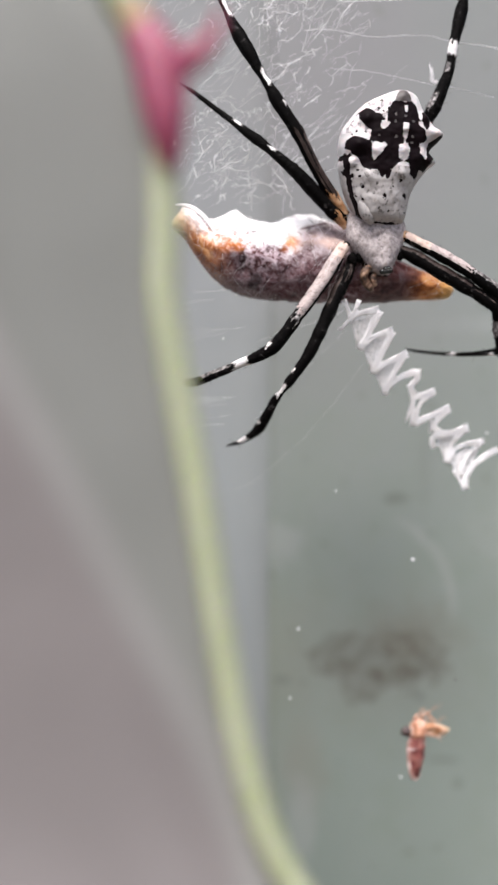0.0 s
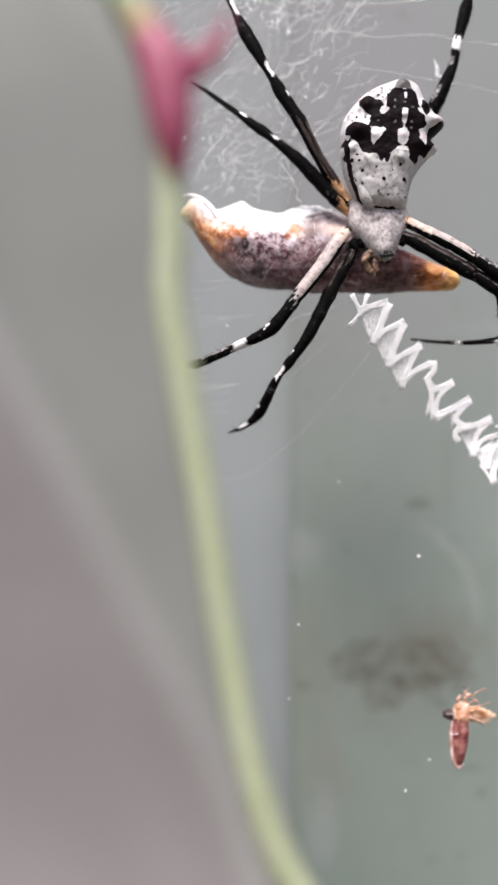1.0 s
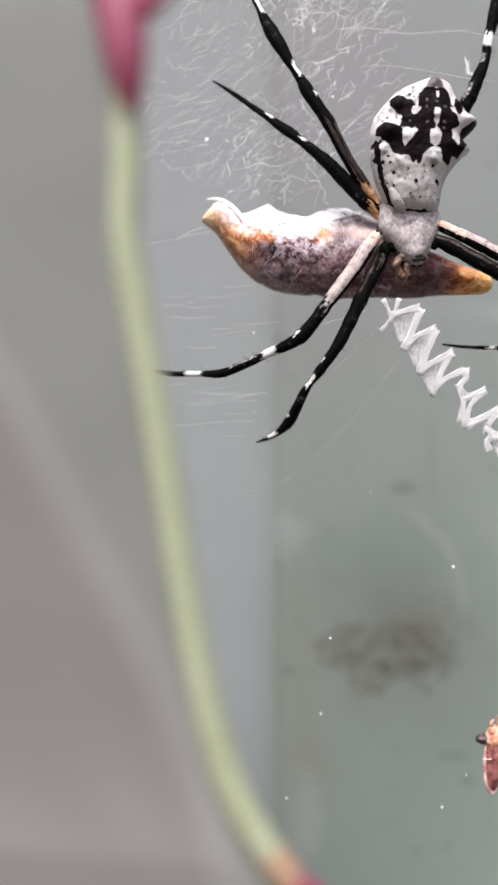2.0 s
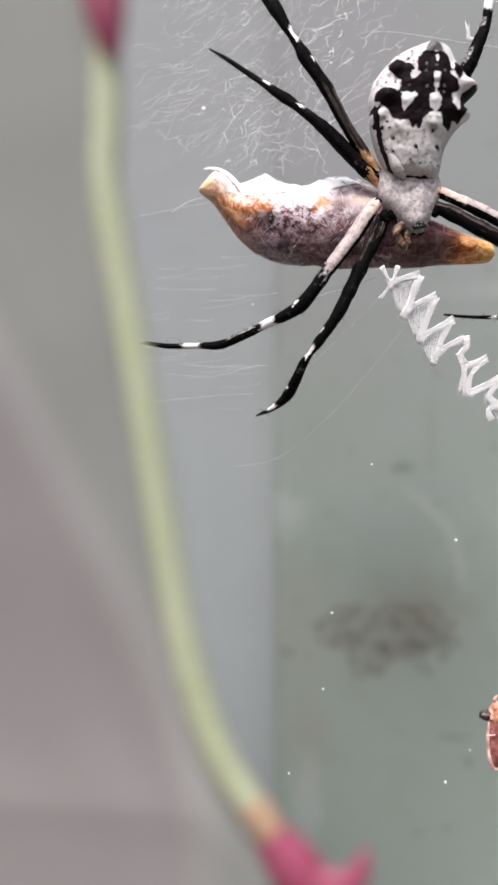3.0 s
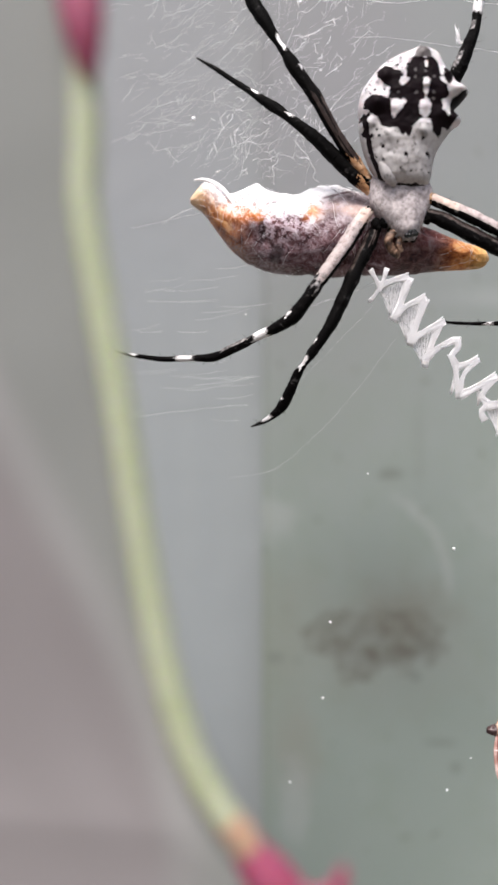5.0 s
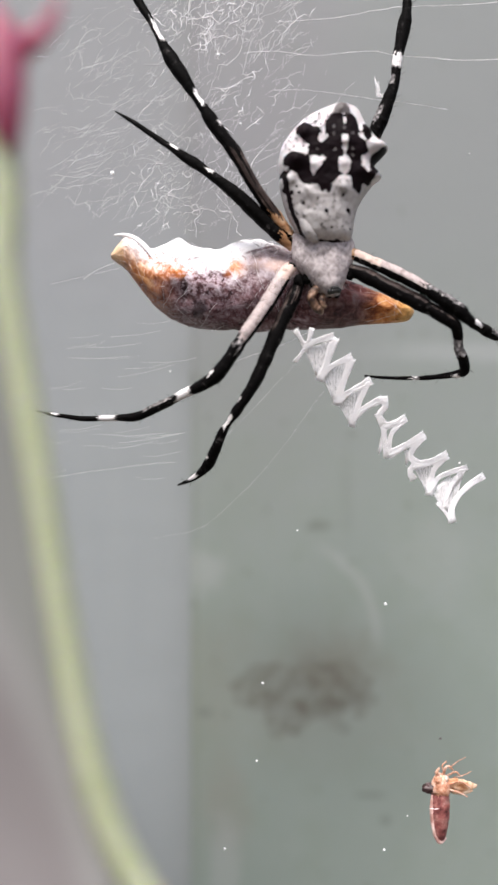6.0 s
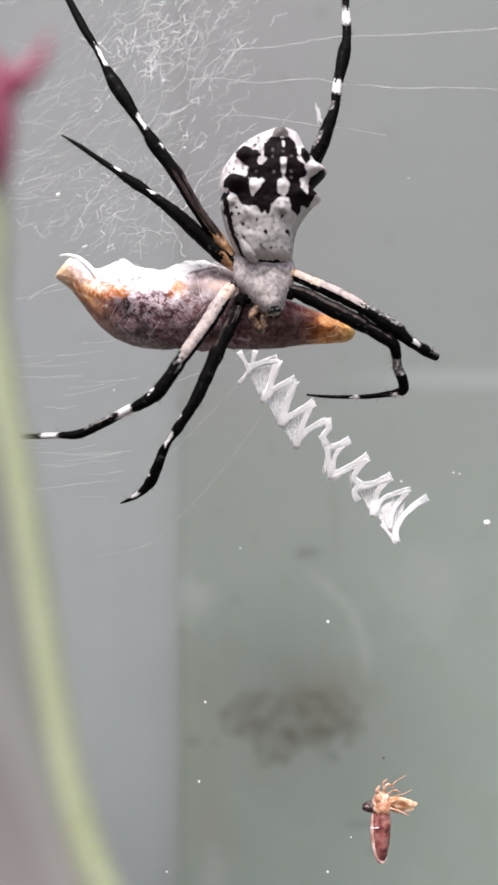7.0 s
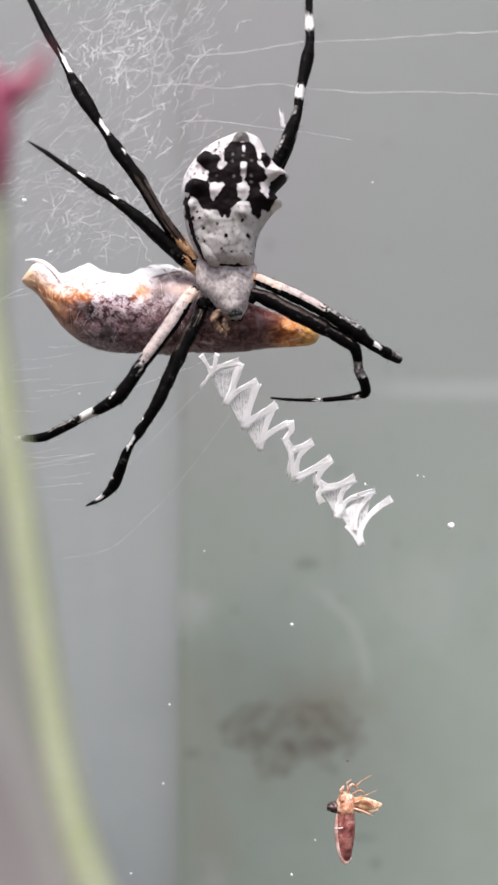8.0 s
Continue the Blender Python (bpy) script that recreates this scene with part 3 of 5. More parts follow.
def leaf():
    """One thick grey leaf of an agave: pale margin, crimson teeth, a soft fold along the blade."""
    t = thing("agave_plant", "grey succulent leaf with pale margin and crimson teeth", "succulent plant")
    line = spline(MARGIN, 150)
    line = line[np.argsort(-line[:, 2])]
    bm = bmesh.new()
    front, back = [], []
    wide = [0.0, 0.25, 0.6, 1.0, 1.5, 2, 2.5, 3, 3.5, 4, 4.5, 5, 5.5, 6, 6.5, 7, 8, 9, 10.5, 12, 14, 17, 21, 26, 32, 40, 50]
    for x, y, z, r in line:
        fold = min(x - fold_line(z), 2.6 + 0.12 * max(0.0, 424.0 - z)) if z < 426.0 else x - fold_line(z)
        a, b = [], []
        for w in wide:
            d = w - fold
            rise = 0.22 * math.sqrt(d * d + 1.2) - 0.22 * abs(fold)
            yy = y + 0.2 + rise * 0.55 - 0.045 * w + 0.15 * noise.noise(Vector((w * 0.3, z * 0.12, 2)))
            a.append(bm.verts.new(Vector((x - w, yy, z)) * MM))
            b.append(bm.verts.new(Vector((x - w, yy + 1.0 + 4.5 * min(1, w / 14), z)) * MM))
        front.append(a)
        back.append(b)
    for i in range(len(line) - 1):
        for k in range(len(wide) - 1):
            bm.faces.new((front[i][k], front[i + 1][k], front[i + 1][k + 1], front[i][k + 1]))
            bm.faces.new((back[i][k], back[i][k + 1], back[i + 1][k + 1], back[i + 1][k]))
        for k in (0, -1):
            bm.faces.new((front[i][k], back[i][k], back[i + 1][k], front[i + 1][k]))
    for row in (0, -1):
        for k in range(len(wide) - 1):
            bm.faces.new((front[row][k], front[row][k + 1], back[row][k + 1], back[row][k]))
    part("blade", bm, LEAF, t, "olive-grey to mauve leaf blade")
    bm = bmesh.new()
    tube(bm, spline(MARGIN, 180), 20)
    part("margin", bm, STEM, t, "pale yellow-green leaf margin")
    for base, tip in (([(-11.72, 44.10, 462.68, 0.22), (-11.80, 44.10, 463.64, 0.66), (-11.95, 44.10, 465.07, 0.98), (-12.15, 44.30, 466.67, 1.15), (-12.41, 44.50, 467.90, 1.17), (-12.86, 44.70, 468.88, 1.01), (-13.39, 45.00, 469.82, 0.76)], [(-12.39, 45.00, 466.88, 0.82), (-11.56, 44.50, 467.50, 0.82), (-10.71, 44.00, 467.78, 0.66), (-9.97, 44.00, 468.45, 0.46), (-9.55, 44.00, 469.21, 0.27), (-9.39, 44.00, 469.96, 0.08)]), ([(-4.53, 45.00, 425.89, 0.71), (-3.97, 45.00, 424.82, 0.98), (-3.13, 45.00, 423.71, 1.26), (-2.15, 45.00, 422.33, 1.31), (-1.16, 45.00, 420.37, 1.15), (-0.46, 45.00, 418.39, 0.82)], [(-2.57, 45.00, 422.7, 1.05), (-1.17, 44.50, 422.7, 1.0), (-0.16, 44.50, 423.1, 0.72), (0.34, 44.50, 424.0, 0.42), (0.50, 44.50, 424.8, 0.14)])):
        bm = bmesh.new()
        tube(bm, spline(base, 40), 20, flat=0.8)
        b = part("tooth", bm, BRACT, t, "crimson tooth on the margin")
        bm = bmesh.new()
        tube(bm, spline(tip, 30), 16, flat=0.6)
        part("tooth_tip", bm, BRACT, b)
    for rows in ([(-13.02, 45.00, 469.04, 0.93), (-13.37, 45.00, 469.72, 0.85), (-13.82, 45.00, 470.56, 0.79)], [(-5.24, 45.00, 426.63, 0.81), (-4.62, 45.00, 425.88, 0.81), (-4.11, 45.00, 425.16, 0.78)]):
        bm = bmesh.new()
        tube(bm, spline(rows, 16), 16)
        part("tooth_base", bm, JOINT, t, "orange-tinted foot of a tooth")
    settle(t, (21.9, 70, -5))


# ---- the spider (x across, z along the body, y to the wall; origin of the web at its middle) ----
SHIELD_MARKS = [
    [(0.1, 10.44), (-0.21, 9.8), (-0.21, 9.09), (0.46, 8.92), (2.37, 8.92), (2.11, 9.52), (1.89, 10.37), (1.52, 10.62), (1.09, 10.42), (0.53, 10.62)],
    [(-1.81, 10.04), (-2.31, 9.66), (-2.34, 9.16), (-1.98, 8.7), (-1.43, 8.35), (-0.92, 8.21), (-0.61, 8.95), (-0.81, 9.52), (-1.2, 9.55)],
    [(-0.04, 9.21), (2.09, 9.21), (2.68, 8.38), (2.82, 7.82), (2.44, 7.53), (2.37, 6.82), (2.97, 6.26), (2.48, 5.69), (2.28, 4.91), (1.9, 5.19), (1.6, 6.11), (1.16, 6.17), (0.67, 6.03), (0.17, 5.41), (0, 4.77), (-0.24, 5.19), (-0.47, 4.81), (-0.75, 5.41), (-1.37, 5.52), (-1.1, 6.26), (-0.32, 7.11), (-0.47, 7.46), (-1.53, 7.53), (-1.39, 8.24), (-0.89, 8.24)],
]
SIDE_MARKS = [
    [(-3.13, 7.63), (-3.26, 7.04), (-2.73, 6.51), (-2.31, 6.23), (-1.98, 5.62), (-1.32, 5.36), (-1, 6.11), (-1.37, 6.37), (-1.4, 7.04), (-1.54, 7.39), (-2.17, 7.58), (-2.73, 7.75)],
    [(3.02, 10.34), (2.58, 9.8), (2.48, 9.21), (2.87, 8.6), (3.11, 9.09), (3.15, 9.8)],
    [(4.38, 8.38), (3.22, 7.6), (3.05, 6.4), (2.48, 5.69), (3.05, 5.66), (3.62, 6.54), (4.1, 7.53)],
    [(-3.39, 6.49), (-3.13, 5.33), (-2.88, 4.22), (-2.58, 3.31), (-2.15, 2.46), (-1.63, 1.56), (-1.55, 1.6), (-2.06, 2.5), (-2.49, 3.36), (-2.75, 4.22), (-3.01, 5.33), (-3.26, 6.58)],
    [(-0.2, 3.32), (-0.11, 3.32), (-0.11, 3.21), (-0.2, 3.21)],
    [(1.52, 3.53), (1.66, 3.62), (1.66, 3.55), (1.53, 3.45)],
    [(-3.58, 6.4), (-3.13, 6.43), (-3.16, 6.26), (-3.53, 6.17)],
    [(-3.37, 5.41), (-3.02, 5.19), (-2.8, 4.84), (-3.16, 4.98)],
]
WHITE_MARKS = [
    [(0.95, 8.95), (1.38, 8.95), (1.32, 7.82), (1.07, 7.56), (0.94, 8.24)],
    [(1.02, 10.3), (1.25, 10.3), (1.21, 9.77), (1.04, 9.77)],
    [(1.16, 7.6), (1.62, 7.11), (1.48, 6.26), (1.16, 6.04), (0.74, 6.3), (0.65, 7.11)],
    [(-0.72, 9.02), (-0.08, 8.95), (-0.18, 8.7), (-0.65, 8.35), (-0.82, 8.67)],
    [(-1.46, 7.32), (-0.47, 7.42), (-0.24, 7.14), (-1.15, 6.04), (-1.32, 6.26)],
    [(2.37, 7.53), (2.87, 7.62), (3.11, 7.18), (3.04, 6.37), (2.65, 6.65), (2.44, 7.11)],
    [(2.16, 9.19), (2.54, 9.09), (2.77, 8.55), (2.3, 8.87)],
]
# pores on the lower back: place and radius
PORES = [((-1.29, 11.08), 0.09), ((-0.77, 10.65), 0.10), ((-0.99, 9.97), 0.12), ((-0.26, 9.97), 0.11), ((-0.65, 9.8), 0.09), ((-1.59, 10.57), 0.07), ((-2.15, 9.02), 0.10), ((-1.63, 8.68), 0.10), ((-1.89, 8.16), 0.08), ((-1.42, 8.34), 0.09), ((-2.58, 8.25), 0.09), ((-2.88, 7.99), 0.07), ((-3.01, 6.45), 0.15), ((-2.62, 6.83), 0.12), ((-2.71, 4.9), 0.14), ((-2.88, 4.56), 0.14), ((-2.15, 4.82), 0.10), ((-2.36, 5.33), 0.09), ((-2.66, 3.79), 0.12), ((-2.28, 3.36), 0.09), ((-0.13, 3.44), 0.17), ((1.5, 3.62), 0.15), ((1.07, 4.65), 0.12), ((-1.85, 4.04), 0.10), ((0.43, 4.13), 0.08), ((-1.8, 3.14), 0.09), ((0.26, 2.33), 0.08), ((2.14, 3.14), 0.07), ((-0.82, 4.3), 0.09), ((-0.52, 2.5), 0.07), ((1.72, 2.33), 0.08)]
NUB_MARK = [(0.41, 11.15), (0.67, 11.56), (1.26, 11.56), (1.55, 11.08), (1.52, 10.57), (0.22, 10.62)]
DOTS = [(0.34, 9.56), (1.12, 9.47), (1.73, 9.13), (0.41, 7.89), (1.73, 7.96), (-0.89, 7.93), (0.34, 9.02), (1.73, 7.53)]
OUTLINE = [(11.52, 0.47, 1.41), (11.13, -0.42, 2.17), (10.37, -1.91, 2.6), (9.6, -2.68, 3.02), (8.75, -3.32, 3.79), (8.24, -3.61, 4.47), (7.73, -3.74, 4.13), (6.88, -3.83, 3.45), (6.11, -3.7, 4), (5.6, -3.74, 3.45), (4.84, -3.6, 2.85), (3.99, -3.39, 2.34), (3.14, -3.09, 2.04), (2.29, -2.67, 1.92), (1.69, -2.15, 1.83), (1.27, -1.57, 1.58), (0.97, -0.76, 0.81)]


def abdomen(spider):
    """A shield with paired shoulder humps; black and white markings on the back."""
    bm = bmesh.new()
    rings, n = 170, 216
    prof = spline(OUTLINE, rings)
    grid = []
    for i, (z, xl, xr) in enumerate(prof):
        hw, xc = max((xr - xl) / 2, 0.05), (xl + xr) / 2
        u = i / rings
        deep = 0.05 + (3.1 - 0.9 * u) * max(0.0, 1 - abs(2 * u - 1) ** 3.2) ** 0.55
        row = []
        for k in range(n):
            a = 2 * math.pi * k / n
            c, s = math.cos(a), math.sin(a)
            x = xc + hw * c
            dep = deep * (0.95 if s > 0 else 0.6) * abs(s) ** 0.8
            y = -3.4 - (dep if s > 0 else -dep)
            if s > 0:
                p = Vector((x * 0.9, 0, z * 0.9))
                y -= 0.16 * noise.noise(p) * s + 0.05 * noise.noise(p * 3.2) * s
                for hx, hz, hr, hh in HUMPS:
                    d2 = ((x + 0.14 - hx) ** 2 + (z + 0.36 - hz) ** 2) / hr ** 2
                    if d2 < 4:
                        y -= hh * math.exp(-d2 * 1.6)
            row.append(bm.verts.new(Vector((x, y, z)) * MM))
        grid.append(row)
    for i in range(rings):
        for k in range(n):
            f = bm.faces.new((grid[i][k], grid[i][(k + 1) % n], grid[i + 1][(k + 1) % n], grid[i + 1][k]))
            c = f.calc_center_median() / MM
            jx = c.x + 0.14 + 0.07 * noise.noise(Vector((c.x * 3, c.z * 3, 1.0)))
            jz = c.z + 0.36 + 0.07 * noise.noise(Vector((c.x * 3, c.z * 3, 7.0)))
            # speckled silver lower half, greyer because its shading is put into the colour
            index = 1 if c.z < 5.41 else 0
            if c.z > 7.82 and jx < -0.04:
                index = 2
            if c.y < -2.6:
                near = [(jx + ox, jz + oz) for ox, oz in ((0, 0), (0.10, 0), (-0.10, 0), (0, 0.10), (0, -0.10))]
                if any(inside(qx, qz, p) for p in SHIELD_MARKS + SIDE_MARKS for qx, qz in near):
                    index = 3
                if any(inside(jx, jz, p) for p in WHITE_MARKS):
                    index = 0
                if any((jx - px) ** 2 + (jz - pz) ** 2 < r * r for (px, pz), r in PORES):
                    index = 3
                if inside(jx, jz, NUB_MARK):
                    index = 4
                if any((c.x + 0.14 - dx) ** 2 + (c.z + 0.36 - dz) ** 2 < 0.011 for dx, dz in DOTS):
                    index = 4
            # black lower rim: shade of the crease over the carapace, put into the colour
            if c.z + 0.15 * noise.noise(Vector((c.x * 2.5, 4, 0))) < 1.19:
                index = 3
            f.material_index = index
    bm.faces.new(grid[0])
    bm.faces.new(grid[-1][::-1])
    a = part("abdomen", bm, [WHITE, SILVER, PINK, BLACK, NUB], spider, "silvery white abdomen with black marks and humps")
    bm = bmesh.new()
    tube(bm, spline([(-2.06, -4.4, 3.55, 0.338), (-1.86, -4.7, 2.64, 0.463), (-1.52, -4.75, 1.83, 0.505), (-1.22, -4.6, 1.4, 0.422), (-1.04, -4.3, 1.2, 0.254), (-0.97, -3.9, 1.11, 0.085)], 24), 16, wobble=0.04, seed=4)
    part("lobe", bm, SILVER, a, "pale finger-like lobe")


HUMPS = [(*(-1.95, 9.3), 0.75, 0.55), (*(-2.59, 7.11), 0.85, 0.75), (*(2.87, 9.59), 0.5, 0.45), (*(3.93, 8.24), 0.7, 0.6), (*(-2.95, 5.83), 0.6, 0.4),
         (*(1.02, 5.12), 0.55, 0.35), (*(3.43, 6.19), 0.4, 0.4), (*(0.95, 11.08), 0.7, 0.4), (*(-0.96, 6.82), 0.5, 0.18), (*(1.16, 6.89), 0.45, 0.2),
         (*(-1.53, 4.84), 0.7, 0.25), (*(-1.1, 2), 0.7, 0.3), (*(1.16, 8.45), 0.3, 0.12), (*(2.72, 7.11), 0.4, 0.15)]


def carapace(spider):
    bm = bmesh.new()
    prof = spline([(2.45, -2.3, 1.1), (1.9, -2.62, 1.7), (1.27, -2.7, 2.05), (0.59, -2.72, 2.13), (-0.18, -2.6, 2), (-0.9, -2.1, 1.7), (-1.63, -1.49, 1.41), (-2.05, -1.1, 1.24), (-2.48, -0.64, 1.02), (-2.82, -0.17, 0.81)], 60)
    n = 72
    grid = []
    for i, (z, xl, xr) in enumerate(prof):
        hw, xc, u = (xr - xl) / 2, (xl + xr) / 2, i / 60
        deep = 0.35 + 1.25 * math.sin(math.pi * (0.06 + 0.86 * u)) ** 0.5
        row = []
        for k in range(n):
            a = 2 * math.pi * k / n
            x, s = xc + hw * math.cos(a), math.sin(a)
            y = -2.8 - deep * (abs(s) ** 0.85 if s > 0 else -0.7 * abs(s) ** 0.85)
            p = Vector((x * 1.6, 0, z * 1.6))
            y -= (0.10 * noise.noise(p) + 0.02 * noise.noise(p * 3.5)) * max(s, 0)
            y -= 0.35 * max(s, 0) * math.exp(-((x - 0.56) / 0.5) ** 2) * u
            y += 0.3 * max(s, 0) * math.exp(-((x - 0.46) ** 2 + (z - 1.26) ** 2) / 0.16)
            # grooves running out from the middle
            gx, gz = x - 0.46, z - 0.81
            far = math.hypot(gx, gz)
            y += 0.24 * max(s, 0) * max(0.0, math.cos(3.5 * math.atan2(gx, -gz) + 3.14)) ** 6 * math.exp(-((far - 1.0) / 0.6) ** 2)
            row.append(bm.verts.new(Vector((x, y, z)) * MM))
        grid.append(row)
    for i in range(60):
        for k in range(n):
            bm.faces.new((grid[i][k], grid[i][(k + 1) % n], grid[i + 1][(k + 1) % n], grid[i + 1][k]))
    bm.faces.new(grid[0])
    bm.faces.new(grid[-1][::-1])
    c = part("carapace", bm, HAIRY, spider, "silver-haired carapace")
    for ex, ez in ((0.09, -2.69), (0.3, -2.65), (0.56, -2.6), (0.77, -2.56), (0.34, -2.43), (0.6, -2.39)):
        bm = bmesh.new()
        ball(bm, ex, -4.25, ez, 0.22, 0.3, 0.2)
        part("eye", bm, EYE, c)
    # silvery hairs lying on the carapace
    bm = bmesh.new()
    rng = random.Random(5)
    for _ in range(170):
        row = prof[rng.randint(3, 58)]
        a = rng.uniform(0.25, 2.9)
        hw, xc = (row[2] - row[1]) / 2, (row[1] + row[2]) / 2
        u = (row[0] - prof[0][0]) / (prof[-1][0] - prof[0][0])
        deep = 0.35 + 1.25 * math.sin(math.pi * (0.06 + 0.86 * u)) ** 0.5
        x, y = xc + hw * math.cos(a), -2.85 - deep * math.sin(a) ** 0.85
        g = rng.uniform(-0.5, 0.5)
        d = Vector((math.sin(g) + 0.4 * math.cos(a), -0.25, -math.cos(g))) * rng.uniform(0.12, 0.26)
        tube(bm, [(x, y, row[0], 0.008), (x + d.x * 0.6, y - 0.03, row[0] + d.z * 0.6, 0.006), (x + d.x, y + d.y * 0.15, row[0] + d.z, 0.003)], 4)
    h = part("hair", bm, LEG_WHITE, c)
    h["kind"] = "stuff"


def leg(spider, label, rows, bands, seed, spines=True):
    """rows: joints (x, y, z, radius); bands: (from, to, material index) along the leg."""
    mats = [LEG_BLACK, LEG_WHITE, LEG_BROWN, LEG_PALE, COXA, LEG_GREY, LEG_PEACH]

    def pick(u, g):
        """Ragged rings: white ones cover the upper side, brown ones run in stripes."""
        c6, s6 = math.cos(g * 6.283), math.sin(g * 6.283)
        rag = 0.018 * noise.noise(Vector((c6 * 1.2, s6 * 1.2, seed * 3.7 + u * 4))) + 0.010 * noise.noise(Vector((c6 * 4, s6 * 4, u * 30 + seed))) + 0.010 * noise.noise(Vector((c6 * 9, s6 * 9, u * 90 + seed)))
        for a, b, k, *half in bands:
            if half and c6 * half[0] + (0.35 if k == 1 else 0.12) * noise.noise(Vector((u * 60, seed, 1))) < (half[1] if len(half) > 1 else 0.0):
                continue
            if a <= u + rag * (3 if k in (2, 3) else 2 if k == 4 else 1) < b:
                if k == 1 and noise.noise(Vector((math.cos(g * 6.28) * 0.7, math.sin(g * 6.28) * 0.7, a * 60 + seed))) > 0.60:
                    return 0
                if k in (1, 3) and min(u + rag - a, b - u - rag) < 0.008 + 0.006 * noise.noise(Vector((c6 * 7, s6 * 7, u * 70))):
                    return 5
                if k == 2 and noise.noise(Vector((math.cos(g * 6.28) * 2.6, math.sin(g * 6.28) * 2.6, u * 3 + seed))) > 0.0:
                    return 0
                return k
        fleck = noise.noise(Vector((math.cos(g * 6.28) * 2.2, math.sin(g * 6.28) * 2.2, u * 42 + seed * 5)))
        return 1 if fleck > 0.74 else 0
    line = spline(rows, 330)
    rng = random.Random(seed)
    for row in line:
        row[3] = max(row[3], 0.05) * (0.96 + 0.13 * noise.noise(Vector((row[0] * 1.1 + seed, row[1], row[2] * 1.1))) + 0.06 * noise.noise(Vector((row[0] * 4, seed, row[2] * 4))))
    bm = bmesh.new()
    tube(bm, line, 36, ring_pick=pick, wobble=0.055, seed=seed)
    ob = part("leg", bm, mats, spider, label)
    if spines:
        bm = bmesh.new()
        for i in range(40, 318, 11):
            x, y, z, r = line[i]
            nx, _, nz, _ = line[i + 1]
            way = Vector((nx - x, 0, nz - z)).normalized()
            side = Vector((-way.z, 0, way.x)) * rng.choice((-1, 1))
            tip = side * rng.uniform(0.2, 0.5) + way * 0.3 + Vector((0, rng.uniform(-0.4, 0.1), 0))
            base = Vector((x, y, z)) + side * r * 0.9
            q = base + tip * 0.85
            m = base + tip * 0.45
            tube(bm, [(*base, 0.014), (*m, 0.010), (*q, 0.004)], 4)
        for i in range(20, 322, 2):
            x, y, z, r = line[i]
            nx, _, nz, _ = line[i + 1]
            way = Vector((nx - x, 0, nz - z)).normalized()
            a = rng.uniform(-0.4, 3.6)
            side = Vector((-way.z, 0, way.x)) * math.cos(a) + Vector((0, -1, 0)) * math.sin(a)
            base = Vector((x, y, z)) + side * r * 0.95
            q = base + side * rng.uniform(0.06, 0.16) + way * rng.uniform(0.1, 0.22)
            tube(bm, [(*base, 0.012), (*base.lerp(q, 0.6), 0.009), (*q, 0.003)], 3)
        s = part("bristle", bm, LEG_BLACK, ob)
        s["kind"] = "stuff"
    return ob


